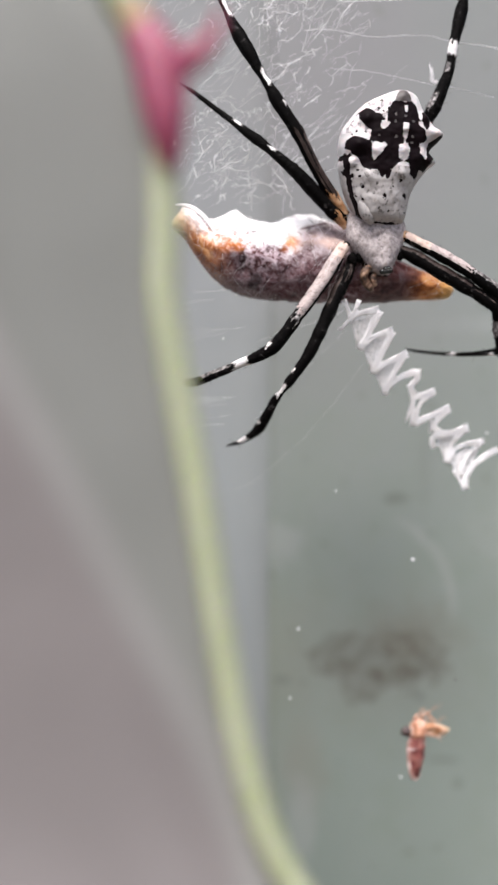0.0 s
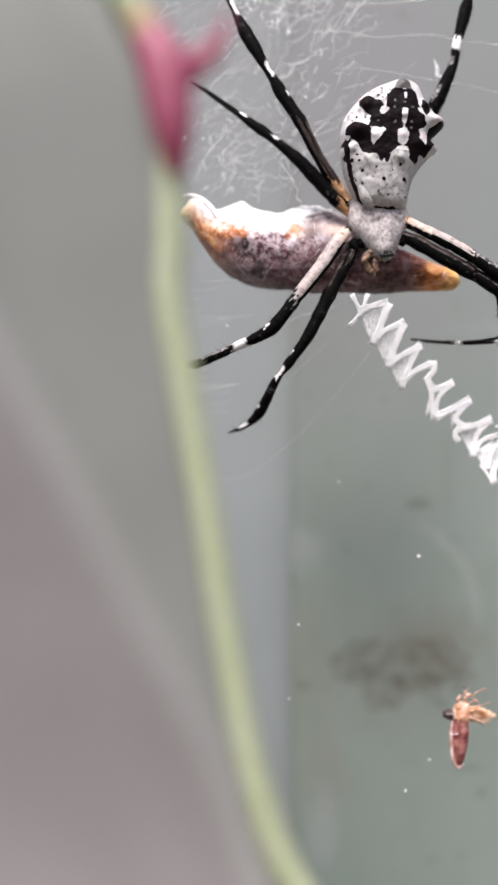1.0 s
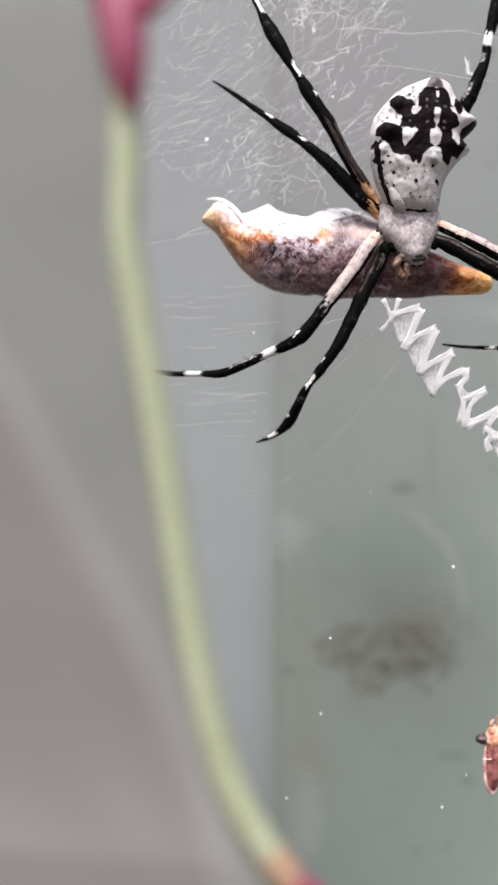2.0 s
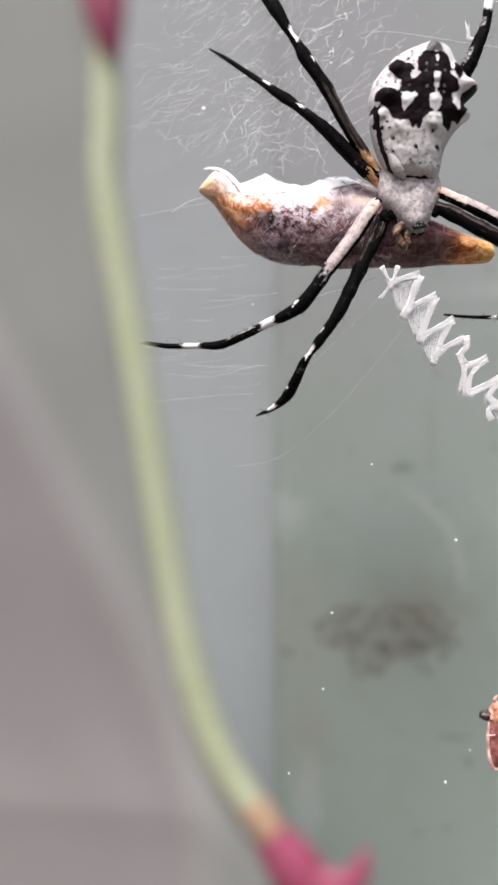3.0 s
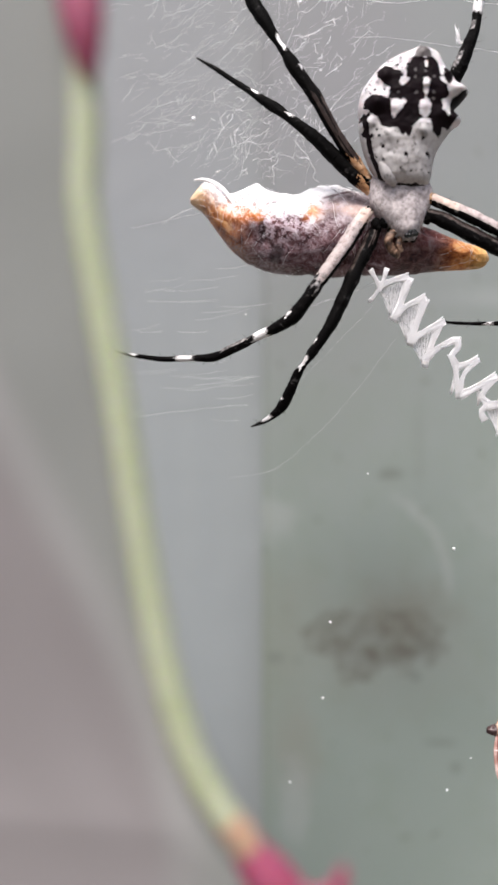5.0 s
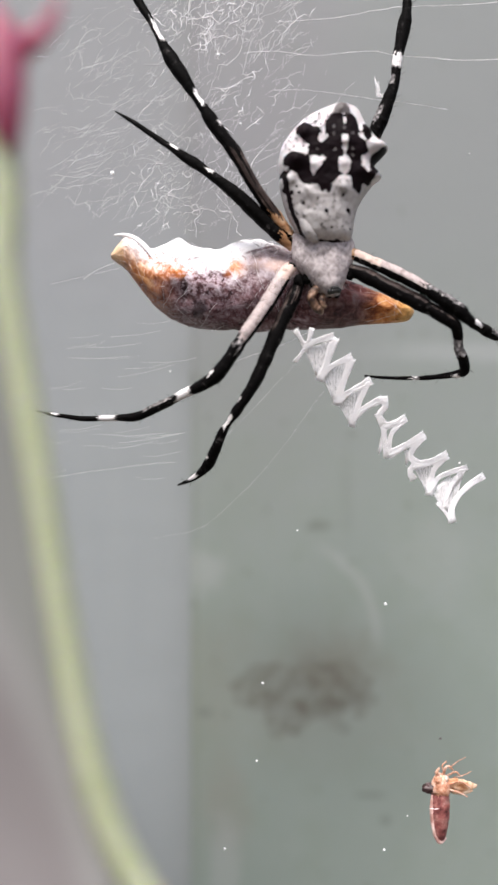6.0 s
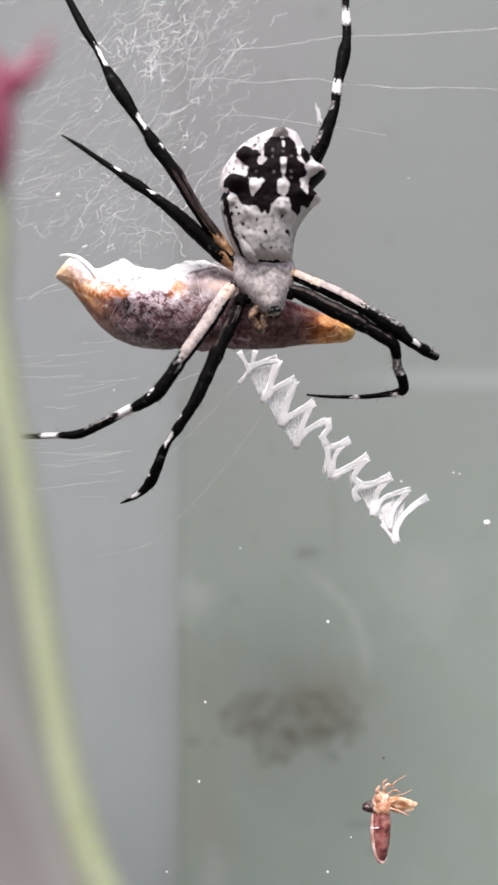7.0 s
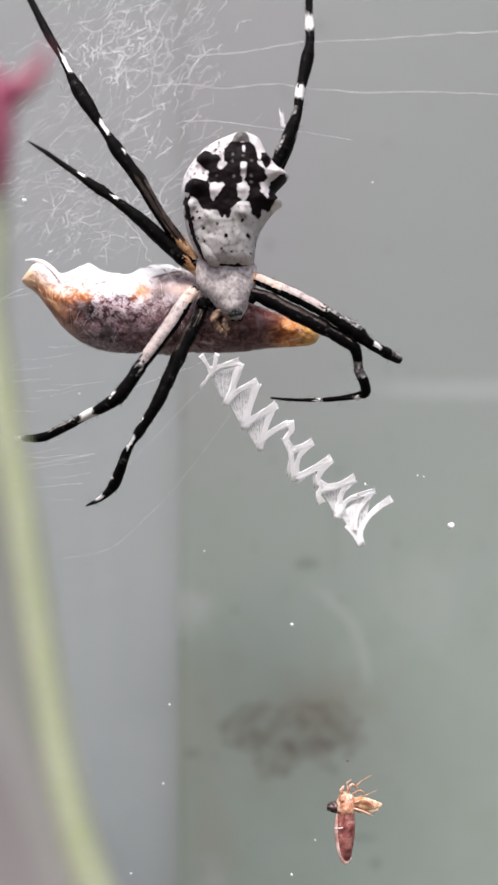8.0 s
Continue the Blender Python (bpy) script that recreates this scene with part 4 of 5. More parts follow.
def spider():
    s = thing("spider", "silver and black orb-weaver spider, head down on its web", "spider")
    abdomen(s)
    carapace(s)
    leg(s, "black leg with pale rings, raised", [(-2.81, -2.6, 1.8, 0.434), (-3.77, -2.8, 3.06, 0.476), (-4.9, -3.2, 4.44, 0.473), (-5.97, -3.5, 5.99, 0.471), (-7.03, -3.7, 7.78, 0.513), (-8.01, -3.8, 9.07, 0.533), (-8.86, -3.8, 10.22, 0.512), (-9.5, -3.8, 11.21, 0.427), (-10.02, -3.7, 11.92, 0.299), (-10.46, -3.6, 12.64, 0.385), (-11.15, -3.5, 13.75, 0.536), (-11.95, -3.2, 15.03, 0.538), (-12.63, -2.9, 16.27, 0.389), (-13.13, -2.7, 17.22, 0.260), (-13.69, -2.4, 18.39, 0.283), (-14.56, -2.1, 19.83, 0.350), (-15.55, -1.6, 21.73, 0.308), (-16.93, -1, 24.45, 0.222), (-18.67, 0, 27.89, 0.090)], [(0.000, 0.070, 4), (0.070, 0.218, 2), (0.297, 0.317, 1, 1, 0.6), (0.385, 0.485, 1, 1, 0.05), (0.675, 0.770, 1, 1, -0.1)], 1)
    leg(s, "black leg with a pointed tip", [(-2.55, -2.4, 1.06, 0.479), (-3.86, -2.6, 2.11, 0.586), (-5.37, -2.9, 3.43, 0.584), (-6.79, -3.2, 4.7, 0.517), (-8.08, -3.2, 5.73, 0.430), (-9.03, -3.1, 6.44, 0.345), (-10, -2.9, 7.19, 0.411), (-10.79, -2.7, 7.72, 0.390), (-12.05, -2.3, 8.67, 0.262), (-13.51, -1.7, 9.77, 0.220), (-15.18, -0.8, 11.12, 0.178), (-16.74, 0, 12.23, 0.054)], [(0.000, 0.055, 4), (0.432, 0.480, 1, 1, 0.2), (0.691, 0.745, 1, 1, 0.2)], 2)
    # this leg's grey half band (index 5) is an upper-edge highlight put into the colour
    leg(s, "black leg with white rings and a pale thigh", [(-2.74, -3, -0.52, 0.475), (-3.44, -3.6, -1.57, 0.556), (-4.47, -4.2, -3.36, 0.594), (-5.57, -4.6, -5.02, 0.548), (-6.57, -4.8, -6.47, 0.505), (-7.5, -4.8, -7.9, 0.547), (-8.44, -4.6, -9.07, 0.548), (-9.29, -4.4, -9.65, 0.465), (-10.16, -4.1, -10.1, 0.404), (-10.86, -3.9, -10.39, 0.384), (-11.91, -3.6, -10.94, 0.364), (-13.12, -3.2, -11.49, 0.387), (-14.59, -2.8, -12.13, 0.368), (-16.04, -2.4, -12.21, 0.261), (-17.16, -2.2, -12.26, 0.240), (-18.86, -1.8, -12.3, 0.219), (-20.41, -1.3, -12.12, 0.177), (-21.61, -0.9, -11.94, 0.133), (-22.6, -0.5, -11.75, 0.089), (-23.53, 0, -11.57, 0.045)], [(0.000, 0.050, 6), (0.000, 0.206, 3, 1, -0.55), (0.306, 0.336, 1, 1, 0.55), (0.423, 0.501, 1), (0.518, 0.606, 5, 1, 0.45), (0.688, 0.755, 1), (0.862, 0.900, 1, 1)], 3)
    leg(s, "black leg, bent, brownish at its base", [(-2.13, -2.8, -1.79, 0.433), (-2.66, -3.3, -3.15, 0.516), (-3.53, -3.8, -5.01, 0.555), (-4.47, -4.2, -7.18, 0.530), (-5.4, -4.3, -9.31, 0.487), (-6.17, -4.2, -10.62, 0.403), (-6.81, -4, -11.59, 0.404), (-7.42, -3.7, -12.52, 0.256), (-7.95, -3.3, -13.3, 0.344), (-8.49, -2.7, -14.6, 0.433), (-9.06, -2, -15.76, 0.438), (-9.76, -1.4, -16.53, 0.309), (-10.6, -0.8, -17.1, 0.200), (-11.61, 0, -17.55, 0.067)], [(0.000, 0.161, 2), (0.391, 0.423, 1, 1, 0.7), (0.493, 0.594, 1, 1, 0.0), (0.716, 0.740, 1, 1, 0.65), (0.851, 0.931, 1, 1, -0.2)], 4)
    leg(s, "black leg with grey-white rings, raised", [(0.78, -2.2, 1.28, 0.306), (1.13, -2.2, 3.11, 0.306), (1.94, -1.9, 5.81, 0.394), (3.25, -1.9, 9.09, 0.482), (4.07, -2, 10.81, 0.569), (4.69, -2, 12.43, 0.525), (5.18, -1.9, 13.78, 0.416), (5.33, -1.8, 14.7, 0.373), (5.43, -1.7, 15.7, 0.396), (5.72, -1.5, 17.02, 0.463), (6.02, -1.3, 18.56, 0.552), (6.21, -1.2, 19.62, 0.398), (6.27, -1.1, 20.55, 0.377), (6.21, -0.9, 22.06, 0.356), (6.18, -0.5, 24.49, 0.268), (5.89, 0, 27.89, 0.135)], [(0.000, 0.108, 2), (0.263, 0.310, 5, -1, 0.3), (0.389, 0.442, 5, -1, 0.1), (0.486, 0.559, 1), (0.815, 0.879, 1)], 5)
    leg(s, "thin brownish leg behind the raised one", [(1.03, -1.2, 1.78, 0.315), (1.49, -1, 4.26, 0.315), (2.56, -0.9, 6.95, 0.315), (4.25, -0.9, 10.59, 0.360), (5.08, -0.7, 13.02, 0.315), (5.46, -0.5, 14.87, 0.225), (5.67, -0.3, 16.07, 0.135)], [(0, .6, 2), (.6, .75, 3)], 6, False)
    leg(s, "pale-topped leg with a black knee", [(1.65, -3.2, 0.52, 0.381), (2.65, -3.5, -0.0, 0.465), (4.64, -4, -0.99, 0.508), (6.7, -4.4, -2.11, 0.508), (8.44, -4.6, -3.2, 0.550), (9.62, -4.6, -3.96, 0.592), (10.42, -4.4, -4.65, 0.423), (11.1, -4, -5.03, 0.381), (12.11, -3, -5.35, 0.423), (13.13, -2, -5.68, 0.381), (13.46, -1.2, -5.69, 0.296)], [(0, .05, 4), (.05, .17, 6, -1, -0.45), (.08, .34, 3, -1, -0.25), (.34, .52, 5, -1, 0.2), (.66, .74, 1, -1, -0.3), (.82, 1.1, 5, -1, -0.2)], 7)
    leg(s, "dark leg bent at a right angle", [(1.41, -3, -0.73, 0.465), (2.67, -3.3, -1.17, 0.592), (4.66, -3.8, -2.28, 0.592), (6.75, -4.1, -3.38, 0.592), (8.49, -4.3, -4.38, 0.550), (9.49, -4.4, -5.11, 0.465), (9.83, -4, -5.88, 0.381), (10.0, -3.6, -6.82, 0.381), (10.47, -3.2, -7.78, 0.423), (10.55, -2.8, -8.53, 0.381), (9.64, -2.4, -8.77, 0.254), (8.0, -1.8, -8.95, 0.190), (6.34, -1.2, -8.97, 0.148), (4.64, -0.6, -8.89, 0.127), (3.28, 0, -8.72, 0.085)], [(0, .32, 2, -1, 0.15), (.445, .535, 5), (.445, .50, 1, 1, 0.5), (.66, .70, 1, -1, -0.2), (.81, .84, 1)], 8)
    for rows in ([(-0.5, -3.2, -2.1, 0.270), (-1.08, -3.6, -2.55, 0.315), (-1.25, -3.6, -3.06, 0.315), (-1.03, -3.4, -3.5, 0.360), (-0.63, -3.2, -3.86, 0.360), (-0.4, -2.9, -4.09, 0.180)], [(-0.19, -3, -2.5, 0.225), (-0.43, -3.4, -2.99, 0.225), (-0.39, -3.4, -3.42, 0.270), (-0.16, -3.2, -3.69, 0.180)]):
        bm = bmesh.new()
        tube(bm, spline(rows, 16), 12)
        part("palp", bm, PALP, s, "tan feeler")
    # leg joints, all black so that they also stand for the shadow there
    for x, z, r in ((-2.18, -1.67, 0.43), (-1.54, -1.5, 0.39), (-0.98, -2.11, 0.34), (1.73, -1.16, 0.39)):
        bm = bmesh.new()
        ball(bm, x, -3.2, z, r, r, r * 1.2, 14, 10, 0, 0.08, 11)
        part("hip", bm, LEG_BLACK, s, "dark leg joint with painted shadow beside the head")
    for x, z in ((0.22, -2.52), (0.76, -2.52)):
        bm = bmesh.new()
        ball(bm, x, -2.6, z, 0.3, 0.4, 0.42)
        part("fang_base", bm, BLACK, s)
    return settle(s, (0, -3, 0))


# ---- the prey, the silk and the small insect ----
def prey():
    """A silk-wrapped insect held under the spider."""
    p = thing("wrapped_prey", "silk-wrapped brown insect bundle with orange ends", "prey bundle")
    bm = bmesh.new()
    prof = spline([(-17.01, 0.98, 0.54), (-16.61, 1.51, 0.27), (-15.9, 2.27, -0.24), (-15.01, 2.18, -1.39), (-13.95, 1.38, -2.72), (-12.79, 1.56, -3.79), (-11.6, 2.18, -4.5), (-10.13, 1.51, -4.9), (-8.27, 1.47, -5.07), (-6.27, 2, -5.12), (-4.94, 2.09, -5.12), (-3.39, 1.56, -5.07), (-2.06, 1.03, -5.03), (0.16, -0.26, -4.96), (2.38, -1.33, -4.7), (4.59, -2.12, -4.52), (5.92, -2.48, -4.43), (6.55, -2.66, -4.34), (6.9, -2.92, -4.16), (7.17, -3.41, -3.77)], 130)
    n = 84
    grid = []
    for i, (x, top, low) in enumerate(prof):
        zc, hh = (top + low) / 2, max((top - low) / 2, 0.06)
        deep = 0.15 + 2.5 * min(1, hh / 2.6) ** 0.8
        row = []
        for k in range(n):
            a = 2 * math.pi * k / n
            c, s = math.cos(a), math.sin(a)
            q = Vector((x * 0.7, c * 1.4, s * 1.4))
            w = 1 + 0.06 * noise.noise(q) + 0.045 * noise.noise(q * 2.7) + 0.02 * noise.noise(q * 6.5)
            z = zc + hh * w * c
            y = 0.3 - deep * w * s
            # a crease under the upper edge and a ridge along the flank
            y += 0.45 * math.exp(-((c - 0.62) / 0.13) ** 2) * max(s, 0) * (0.5 + 0.5 * math.sin(x * 0.9))
            y -= 0.28 * math.exp(-((c + 0.05) / 0.22) ** 2) * max(s, 0) * (0.5 + 0.5 * math.sin(x * 0.55 + 1))
            y += 0.06 * noise.noise(Vector((x * 2.2, z * 2.2, 3)))
            row.append(bm.verts.new(Vector((x, y, z)) * MM))
        grid.append(row)
    for i in range(len(prof) - 1):
        for k in range(n):
            bm.faces.new((grid[i][k], grid[i][(k + 1) % n], grid[i + 1][(k + 1) % n], grid[i + 1][k]))
    bm.faces.new(grid[0])
    bm.faces.new(grid[-1][::-1])
    part("body", bm, PREY, p)
    # a curled flap along the upper edge of one end
    bm = bmesh.new()
    tube(bm, spline([(-16.69, -0.5, 2.28, 0.068), (-16.0, -0.9, 2.24, 0.135), (-15.1, -1, 2.0, 0.180), (-14.17, -1.3, 1.28, 0.180), (-13.52, -1.6, 0.38, 0.135), (-13.04, -1.9, -0.46, 0.068)], 40), 10, flat=0.5, wobble=0.06, seed=3)
    part("flap", bm, LEG_WHITE, p, "pale curled flap of silk")
    # wrapping threads
    bm = bmesh.new()
    rng = random.Random(9)
    for _ in range(75):
        i = rng.randint(10, 112)
        a = rng.uniform(0.05, 0.9) * math.pi
        rows, drift, turn = [], rng.uniform(-1.6, 1.6), rng.uniform(-0.22, 0.22)
        for j in range(8):
            k = int(max(0, min(len(prof) - 2, i + drift * j)))
            x, top, low = prof[k]
            zc, hh = (top + low) / 2, max((top - low) / 2, 0.06)
            deep = 0.15 + 2.5 * min(1, hh / 2.6) ** 0.8
            g = a + turn * j
            rows.append((x + 0.05 * rng.uniform(-1, 1), 0.3 - (deep * 1.02 + 0.05) * math.sin(g), zc + (hh * 1.02 + 0.04) * math.cos(g), rng.uniform(0.004, 0.010)))
        tube(bm, spline(rows, 14), 4)
    w = part("wrapping", bm, SILK, p, "fine white wrapping threads")
    w["kind"] = "stuff"
    return settle(p, (-5, 0.3, -1.5))


# strokes of the zigzag band as they follow each other downwards: way (x, z), half width in millimetres
UPPER_STROKES = [([(-2.49, -5.37), (-2.02, -6.16), (-1.71, -6.79)], 0.17), ([(-1.21, -5.28), (-1.46, -6.25), (-1.79, -7.01)], 0.17), ([(-1.62, -6.67), (-2.05, -7.26), (-2.52, -7.85)], 0.13), ([(-1.88, -6.67), (-0.85, -6.25), (0.51, -5.91)], 0.26), ([(0.56, -5.95), (0.11, -7.22), (-0.18, -8.28), (-0.64, -9.26)], 0.30), ([(-0.39, -8.79), (0.47, -8.07), (1.92, -7.39)], 0.22), ([(1.88, -7.51), (1.35, -9.13), (0.78, -11.16)], 0.26)]
MIDDLE_STROKES = [([(0.82, -10.82), (1.81, -10.08), (3.44, -9.18)], 0.26), ([(3.14, -9.35), (2.57, -10.86), (2, -12.82)], 0.22), ([(2.12, -12.12), (3.06, -11.29), (4.35, -10.6)], 0.26), ([(4.39, -10.43), (4.54, -11.21), (4.13, -11.9), (4.5, -12.65)], 0.26), ([(4.3, -11.73), (3.82, -11.99)], 0.13), ([(4.5, -12.56), (4.58, -13.71), (4.89, -15.26)], 0.22), ([(4.5, -12.74), (5.29, -12.52), (6.28, -12.08)], 0.26), ([(6.07, -12.21), (5.14, -13.4), (4.88, -14.99)], 0.22), ([(4.88, -14.99), (6.1, -14.37), (7.78, -13.4)], 0.30)]
LOWER_STROKES = [([(7.61, -13.53), (6.86, -14.55), (6.7, -15.17), (7.34, -15.71)], 0.26), ([(7.25, -15.53), (6.74, -16.25), (7.04, -17.01)], 0.26), ([(7, -15.84), (8.36, -15.53), (9.66, -14.95)], 0.30), ([(9.31, -15.13), (8.53, -16.38), (8.24, -18.26)], 0.26), ([(8.33, -17.82), (9.16, -16.7), (11.26, -15.98)], 0.22), ([(10.92, -16.2), (9.89, -17.73), (9.54, -19.29)], 0.17), ([(10.11, -20.4), (10.07, -19.29), (10.65, -18.17), (11.76, -17.15), (12.63, -16.65)], 0.26), ([(8.91, -18.75), (9.54, -19.55), (10.11, -20.4)], 0.13)]
# filmed corners: the two ends of a stroke, and the turn to which the film narrows
FILMS = [[(-1.79, -6.79), (0.43, -6.16), (-0.64, -9.26)], [(-0.39, -8.79), (1.75, -7.6), (0.78, -11.16)], [(0.82, -10.82), (2.93, -9.56), (2, -12.82)], [(4.42, -13.04), (4.67, -13.93), (4.22, -14.95)], [(6.23, -14.37), (6.78, -14.9), (6.42, -15.8)], [(7, -15.93), (9.02, -15.48), (8.24, -18.26)], [(8.38, -17.82), (11.06, -16.25), (10.03, -20.18)], [(8.87, -17.5), (9.96, -16.61), (9.54, -19.38)]]


def stabilimentum():
    """The zigzag silk band below the spider: strokes of bundled fibres, with thin streaky film in the corners."""
    lean = lambda z: -3.6 + 2.9 * min(1.0, max(0.0, (-5 - z) / 12))
    s = thing("silk_zigzag", "dense white zigzag silk band in the web", "silk band")
    rng = random.Random(21)
    for i, (way, wide) in enumerate(UPPER_STROKES + MIDDLE_STROKES + LOWER_STROKES):
        line = spline(way, 14)
        n = len(line)
        side = []
        for q in range(n):
            d = line[min(q + 1, n - 1)] - line[max(q - 1, 0)]
            side.append(np.array((-d[1], d[0])) / max(1e-6, math.hypot(*d)))
        bm = bmesh.new()
        # a dense core, then fibres over it that fan out towards the ends
        core = []
        for q in range(n):
            f = q / (n - 1)
            x, z = line[q]
            core.append((x, lean(z), z, wide * (0.80 + 0.30 * abs(2 * f - 1) + 0.12 * rng.uniform(-1, 1)) if 0 < q < n - 1 else 0.03))
        tube(bm, core, 10, flat=0.3, wobble=0.08, seed=i)
        for j in range(int(20 + 44 * wide / 0.26)):
            o0, o1 = rng.uniform(-1, 1), rng.uniform(-1, 1)
            lo, hi = rng.choice((0, 0, 0, 1, 2)), n - rng.choice((0, 0, 0, 1, 2))
            wave, rows = rng.uniform(0, 6.3), []
            for q in range(lo, hi):
                f = q / (n - 1)
                o = wide * (o0 * (1 - f) + o1 * f) * (0.85 + 0.45 * abs(2 * f - 1)) + 0.025 * math.sin(wave + 7 * f)
                x, z = line[q] + side[q] * o
                rows.append((x, lean(z) - 0.10 * rng.random(), z, rng.uniform(0.010, 0.024) if lo < q < hi - 1 else 0.006))
            tube(bm, rows, 4)
        part("stroke", bm, SILK, s)
    for i, (a, b, c) in enumerate(FILMS):
        a, b, c = (np.array(p) for p in (a, b, c))
        bm = bmesh.new()
        rows = []
        for q in range(7):
            g = q / 6 * 0.96
            l, r = a + (c - a) * g, b + (c - b) * g
            rows.append([bm.verts.new(Vector((l[0] + (r[0] - l[0]) * k / 5, lean(l[1]) + 0.16 + 0.03 * math.sin(q * 1.7 + k), l[1] + (r[1] - l[1]) * k / 5)) * MM) for k in range(6)])
        for r0, r1 in zip(rows, rows[1:]):
            for k in range(5):
                bm.faces.new((r0[k], r0[k + 1], r1[k + 1], r1[k]))
        bmesh.ops.solidify(bm, geom=bm.faces[:], thickness=0.00002)
        film = part("film", bm, SILK_HAZE, s, "thin streaky silk film")
        bm = bmesh.new()
        for j in range(30):
            f = (j + rng.uniform(-0.4, 0.4)) / 29
            top = a + (b - a) * min(1, max(0, f))
            end = c + (a - c) * 0.22 * (1 - f) + np.array((rng.uniform(-0.08, 0.08), rng.uniform(-0.12, 0.2)))
            bend = rng.uniform(-0.12, 0.12) + 0.10 * (0.5 - f)
            rows = []
            for q in range(7):
                g = q / 6
                x, z = top + (end - top) * g
                rows.append((x + bend * math.sin(math.pi * g), lean(z) + 0.05 + 0.06 * rng.random(), z, rng.uniform(0.008, 0.020)))
            tube(bm, rows, 4)
        part("strand", bm, SILK, film)["kind"] = "stuff"
    return settle(s, (5, 0, -12))


def thread(bm, points, r, sides=4, count=None):
    tube(bm, [(*p, r) for p in spline(points, count or 3 * len(points))], sides)


# where threads gather: middle (x, z), spread (x, z), share of the faint and of the bold ones
DRIFTS = [((-5.6, 12.0), (2.6, 4.0), 0.16, 0.04), ((-8.4, 20.2), (3.2, 3.2), 0.26, 0.55), ((-13.2, 20.6), (2.8, 3.4), 0.14, 0.14), ((-11.4, 13.2), (2.8, 3.2), 0.17, 0.12), ((-13.6, 5.6), (2.6, 2.0), 0.12, 0.20),
          ((-8.6, 5.4), (1.8, 1.8), 0.05, 0.07), ((-19.2, 13.0), (2.6, 4.6), 0.20, 0.06), ((-18.8, 6.2), (2.6, 3.0), 0.15, 0.06), ((-4.6, 21.5), (2.2, 3.0), 0.04, 0.03)]


def web():
    """Sticky and broken threads of the orb round the spider."""
    w = thing("spider_web", "torn fine white orb web threads, crumpled above the prey", "web")
    rng = random.Random(4)

    def heading(x, z):
        """Threads run flat far out and steeper near the raised legs."""
        f = min(1.0, max(0.0, (x + 22.0) / 11.0))
        return radians(20 + 32 * f + 8 * math.sin(z * 0.45))

    def wisp(bm, x, y, z, way, long, r, kink, twigs):
        """One crinkled thread: it wanders about its heading, thick and thin, with side twigs."""
        stride, pts, home = 0.22, [], way
        count = max(3, int(long / stride))
        for k in range(count):
            pts.append((x, y, z, r * rng.uniform(0.55, 1.25) * (0.45 + 0.55 * math.sin(math.pi * (k + 0.5) / count))))
            way += rng.gauss(0, kink) - 0.35 * (way - home)
            x, y, z = x + stride * math.cos(way), y + rng.uniform(-0.06, 0.06), z + stride * math.sin(way)
            if twigs and rng.random() < 0.16:
                wisp(bm, x, y, z, way + rng.choice((-1, 1)) * rng.uniform(0.5, 1.3), rng.uniform(0.4, 1.1), r * 0.8, kink, False)
        tube(bm, spline(pts, 2 * count), 4)

    def place(k):
        """A start point in one of the drifts, by its share."""
        pick = rng.random() * sum(d[k] for d in DRIFTS)
        for (cx, cz), (sx, sz), *shares in DRIFTS:
            pick -= shares[k - 2]
            if pick <= 0:
                break
        return rng.gauss(cx, sx), rng.gauss(cz, sz)

    # a veil of the finest threads
    bm = bmesh.new()
    for _ in range(640):
        x, z = place(2)
        if z < 1.5 + max(0.0, -12 - x) * 0.25:
            continue
        wisp(bm, x, rng.uniform(0.1, 1.4), z, heading(x, z) + rng.gauss(0, 0.22), rng.uniform(0.6, 3.0), rng.choice((0.0035, 0.0045, 0.006, 0.010)), 0.24, False)
    part("veil_thread", bm, SILK, w, "veil of hair-fine threads")["kind"] = "stuff"
    # crumpled broken runs that branch
    bm = bmesh.new()
    for _ in range(185):
        x, z = place(3)
        if z < 1.0 or (x < -19 and z < 4):
            continue
        turn = rng.choice((0, 0, 0, 0, 0.5, -0.9)) + rng.gauss(0, 0.2)
        wisp(bm, x, rng.uniform(0, 0.6), z, heading(x, z) + turn, rng.uniform(0.8, 4.2), rng.choice((0.008, 0.011, 0.016, 0.026)) * (0.55 if x < -15.5 else 1.25 if z > 15 else 1.0), 0.36, True)
    part("crumpled_thread", bm, SILK, w, "crumpled broken threads")["kind"] = "stuff"
    # bright knots where threads are bunched
    bm = bmesh.new()
    for _ in range(60):
        x, z = place(3)
        if z < 3 or x < -17:
            continue
        wisp(bm, x, 0.2, z, heading(x, z) + rng.choice((0, 0, 1.2, -1.2)), rng.uniform(0.5, 1.6), rng.uniform(0.022, 0.042), 0.6, False)
    part("knot", bm, SILK, w, "bunched silk knots")["kind"] = "stuff"
    # short runs of the capture spiral
    bm = bmesh.new()
    for _ in range(30):
        x, z = rng.uniform(*SPIRAL_X), rng.uniform(*SPIRAL_Z)
        long, tilt = rng.uniform(1.5, 5.0), rng.uniform(0.02, 0.24)
        pts = [(x + long * k / 6, 0.4, z + long * k / 6 * tilt - 0.15 * math.sin(k / 6 * 3.14) + rng.uniform(-0.03, 0.03)) for k in range(7)]
        thread(bm, pts, rng.choice((0.0026, 0.0034, 0.0046)), 4)
    part("spiral_thread", bm, SILK, w, "fine spiral threads")["kind"] = "stuff"
    # single long threads
    for pts, r in LINES:
        bm = bmesh.new()
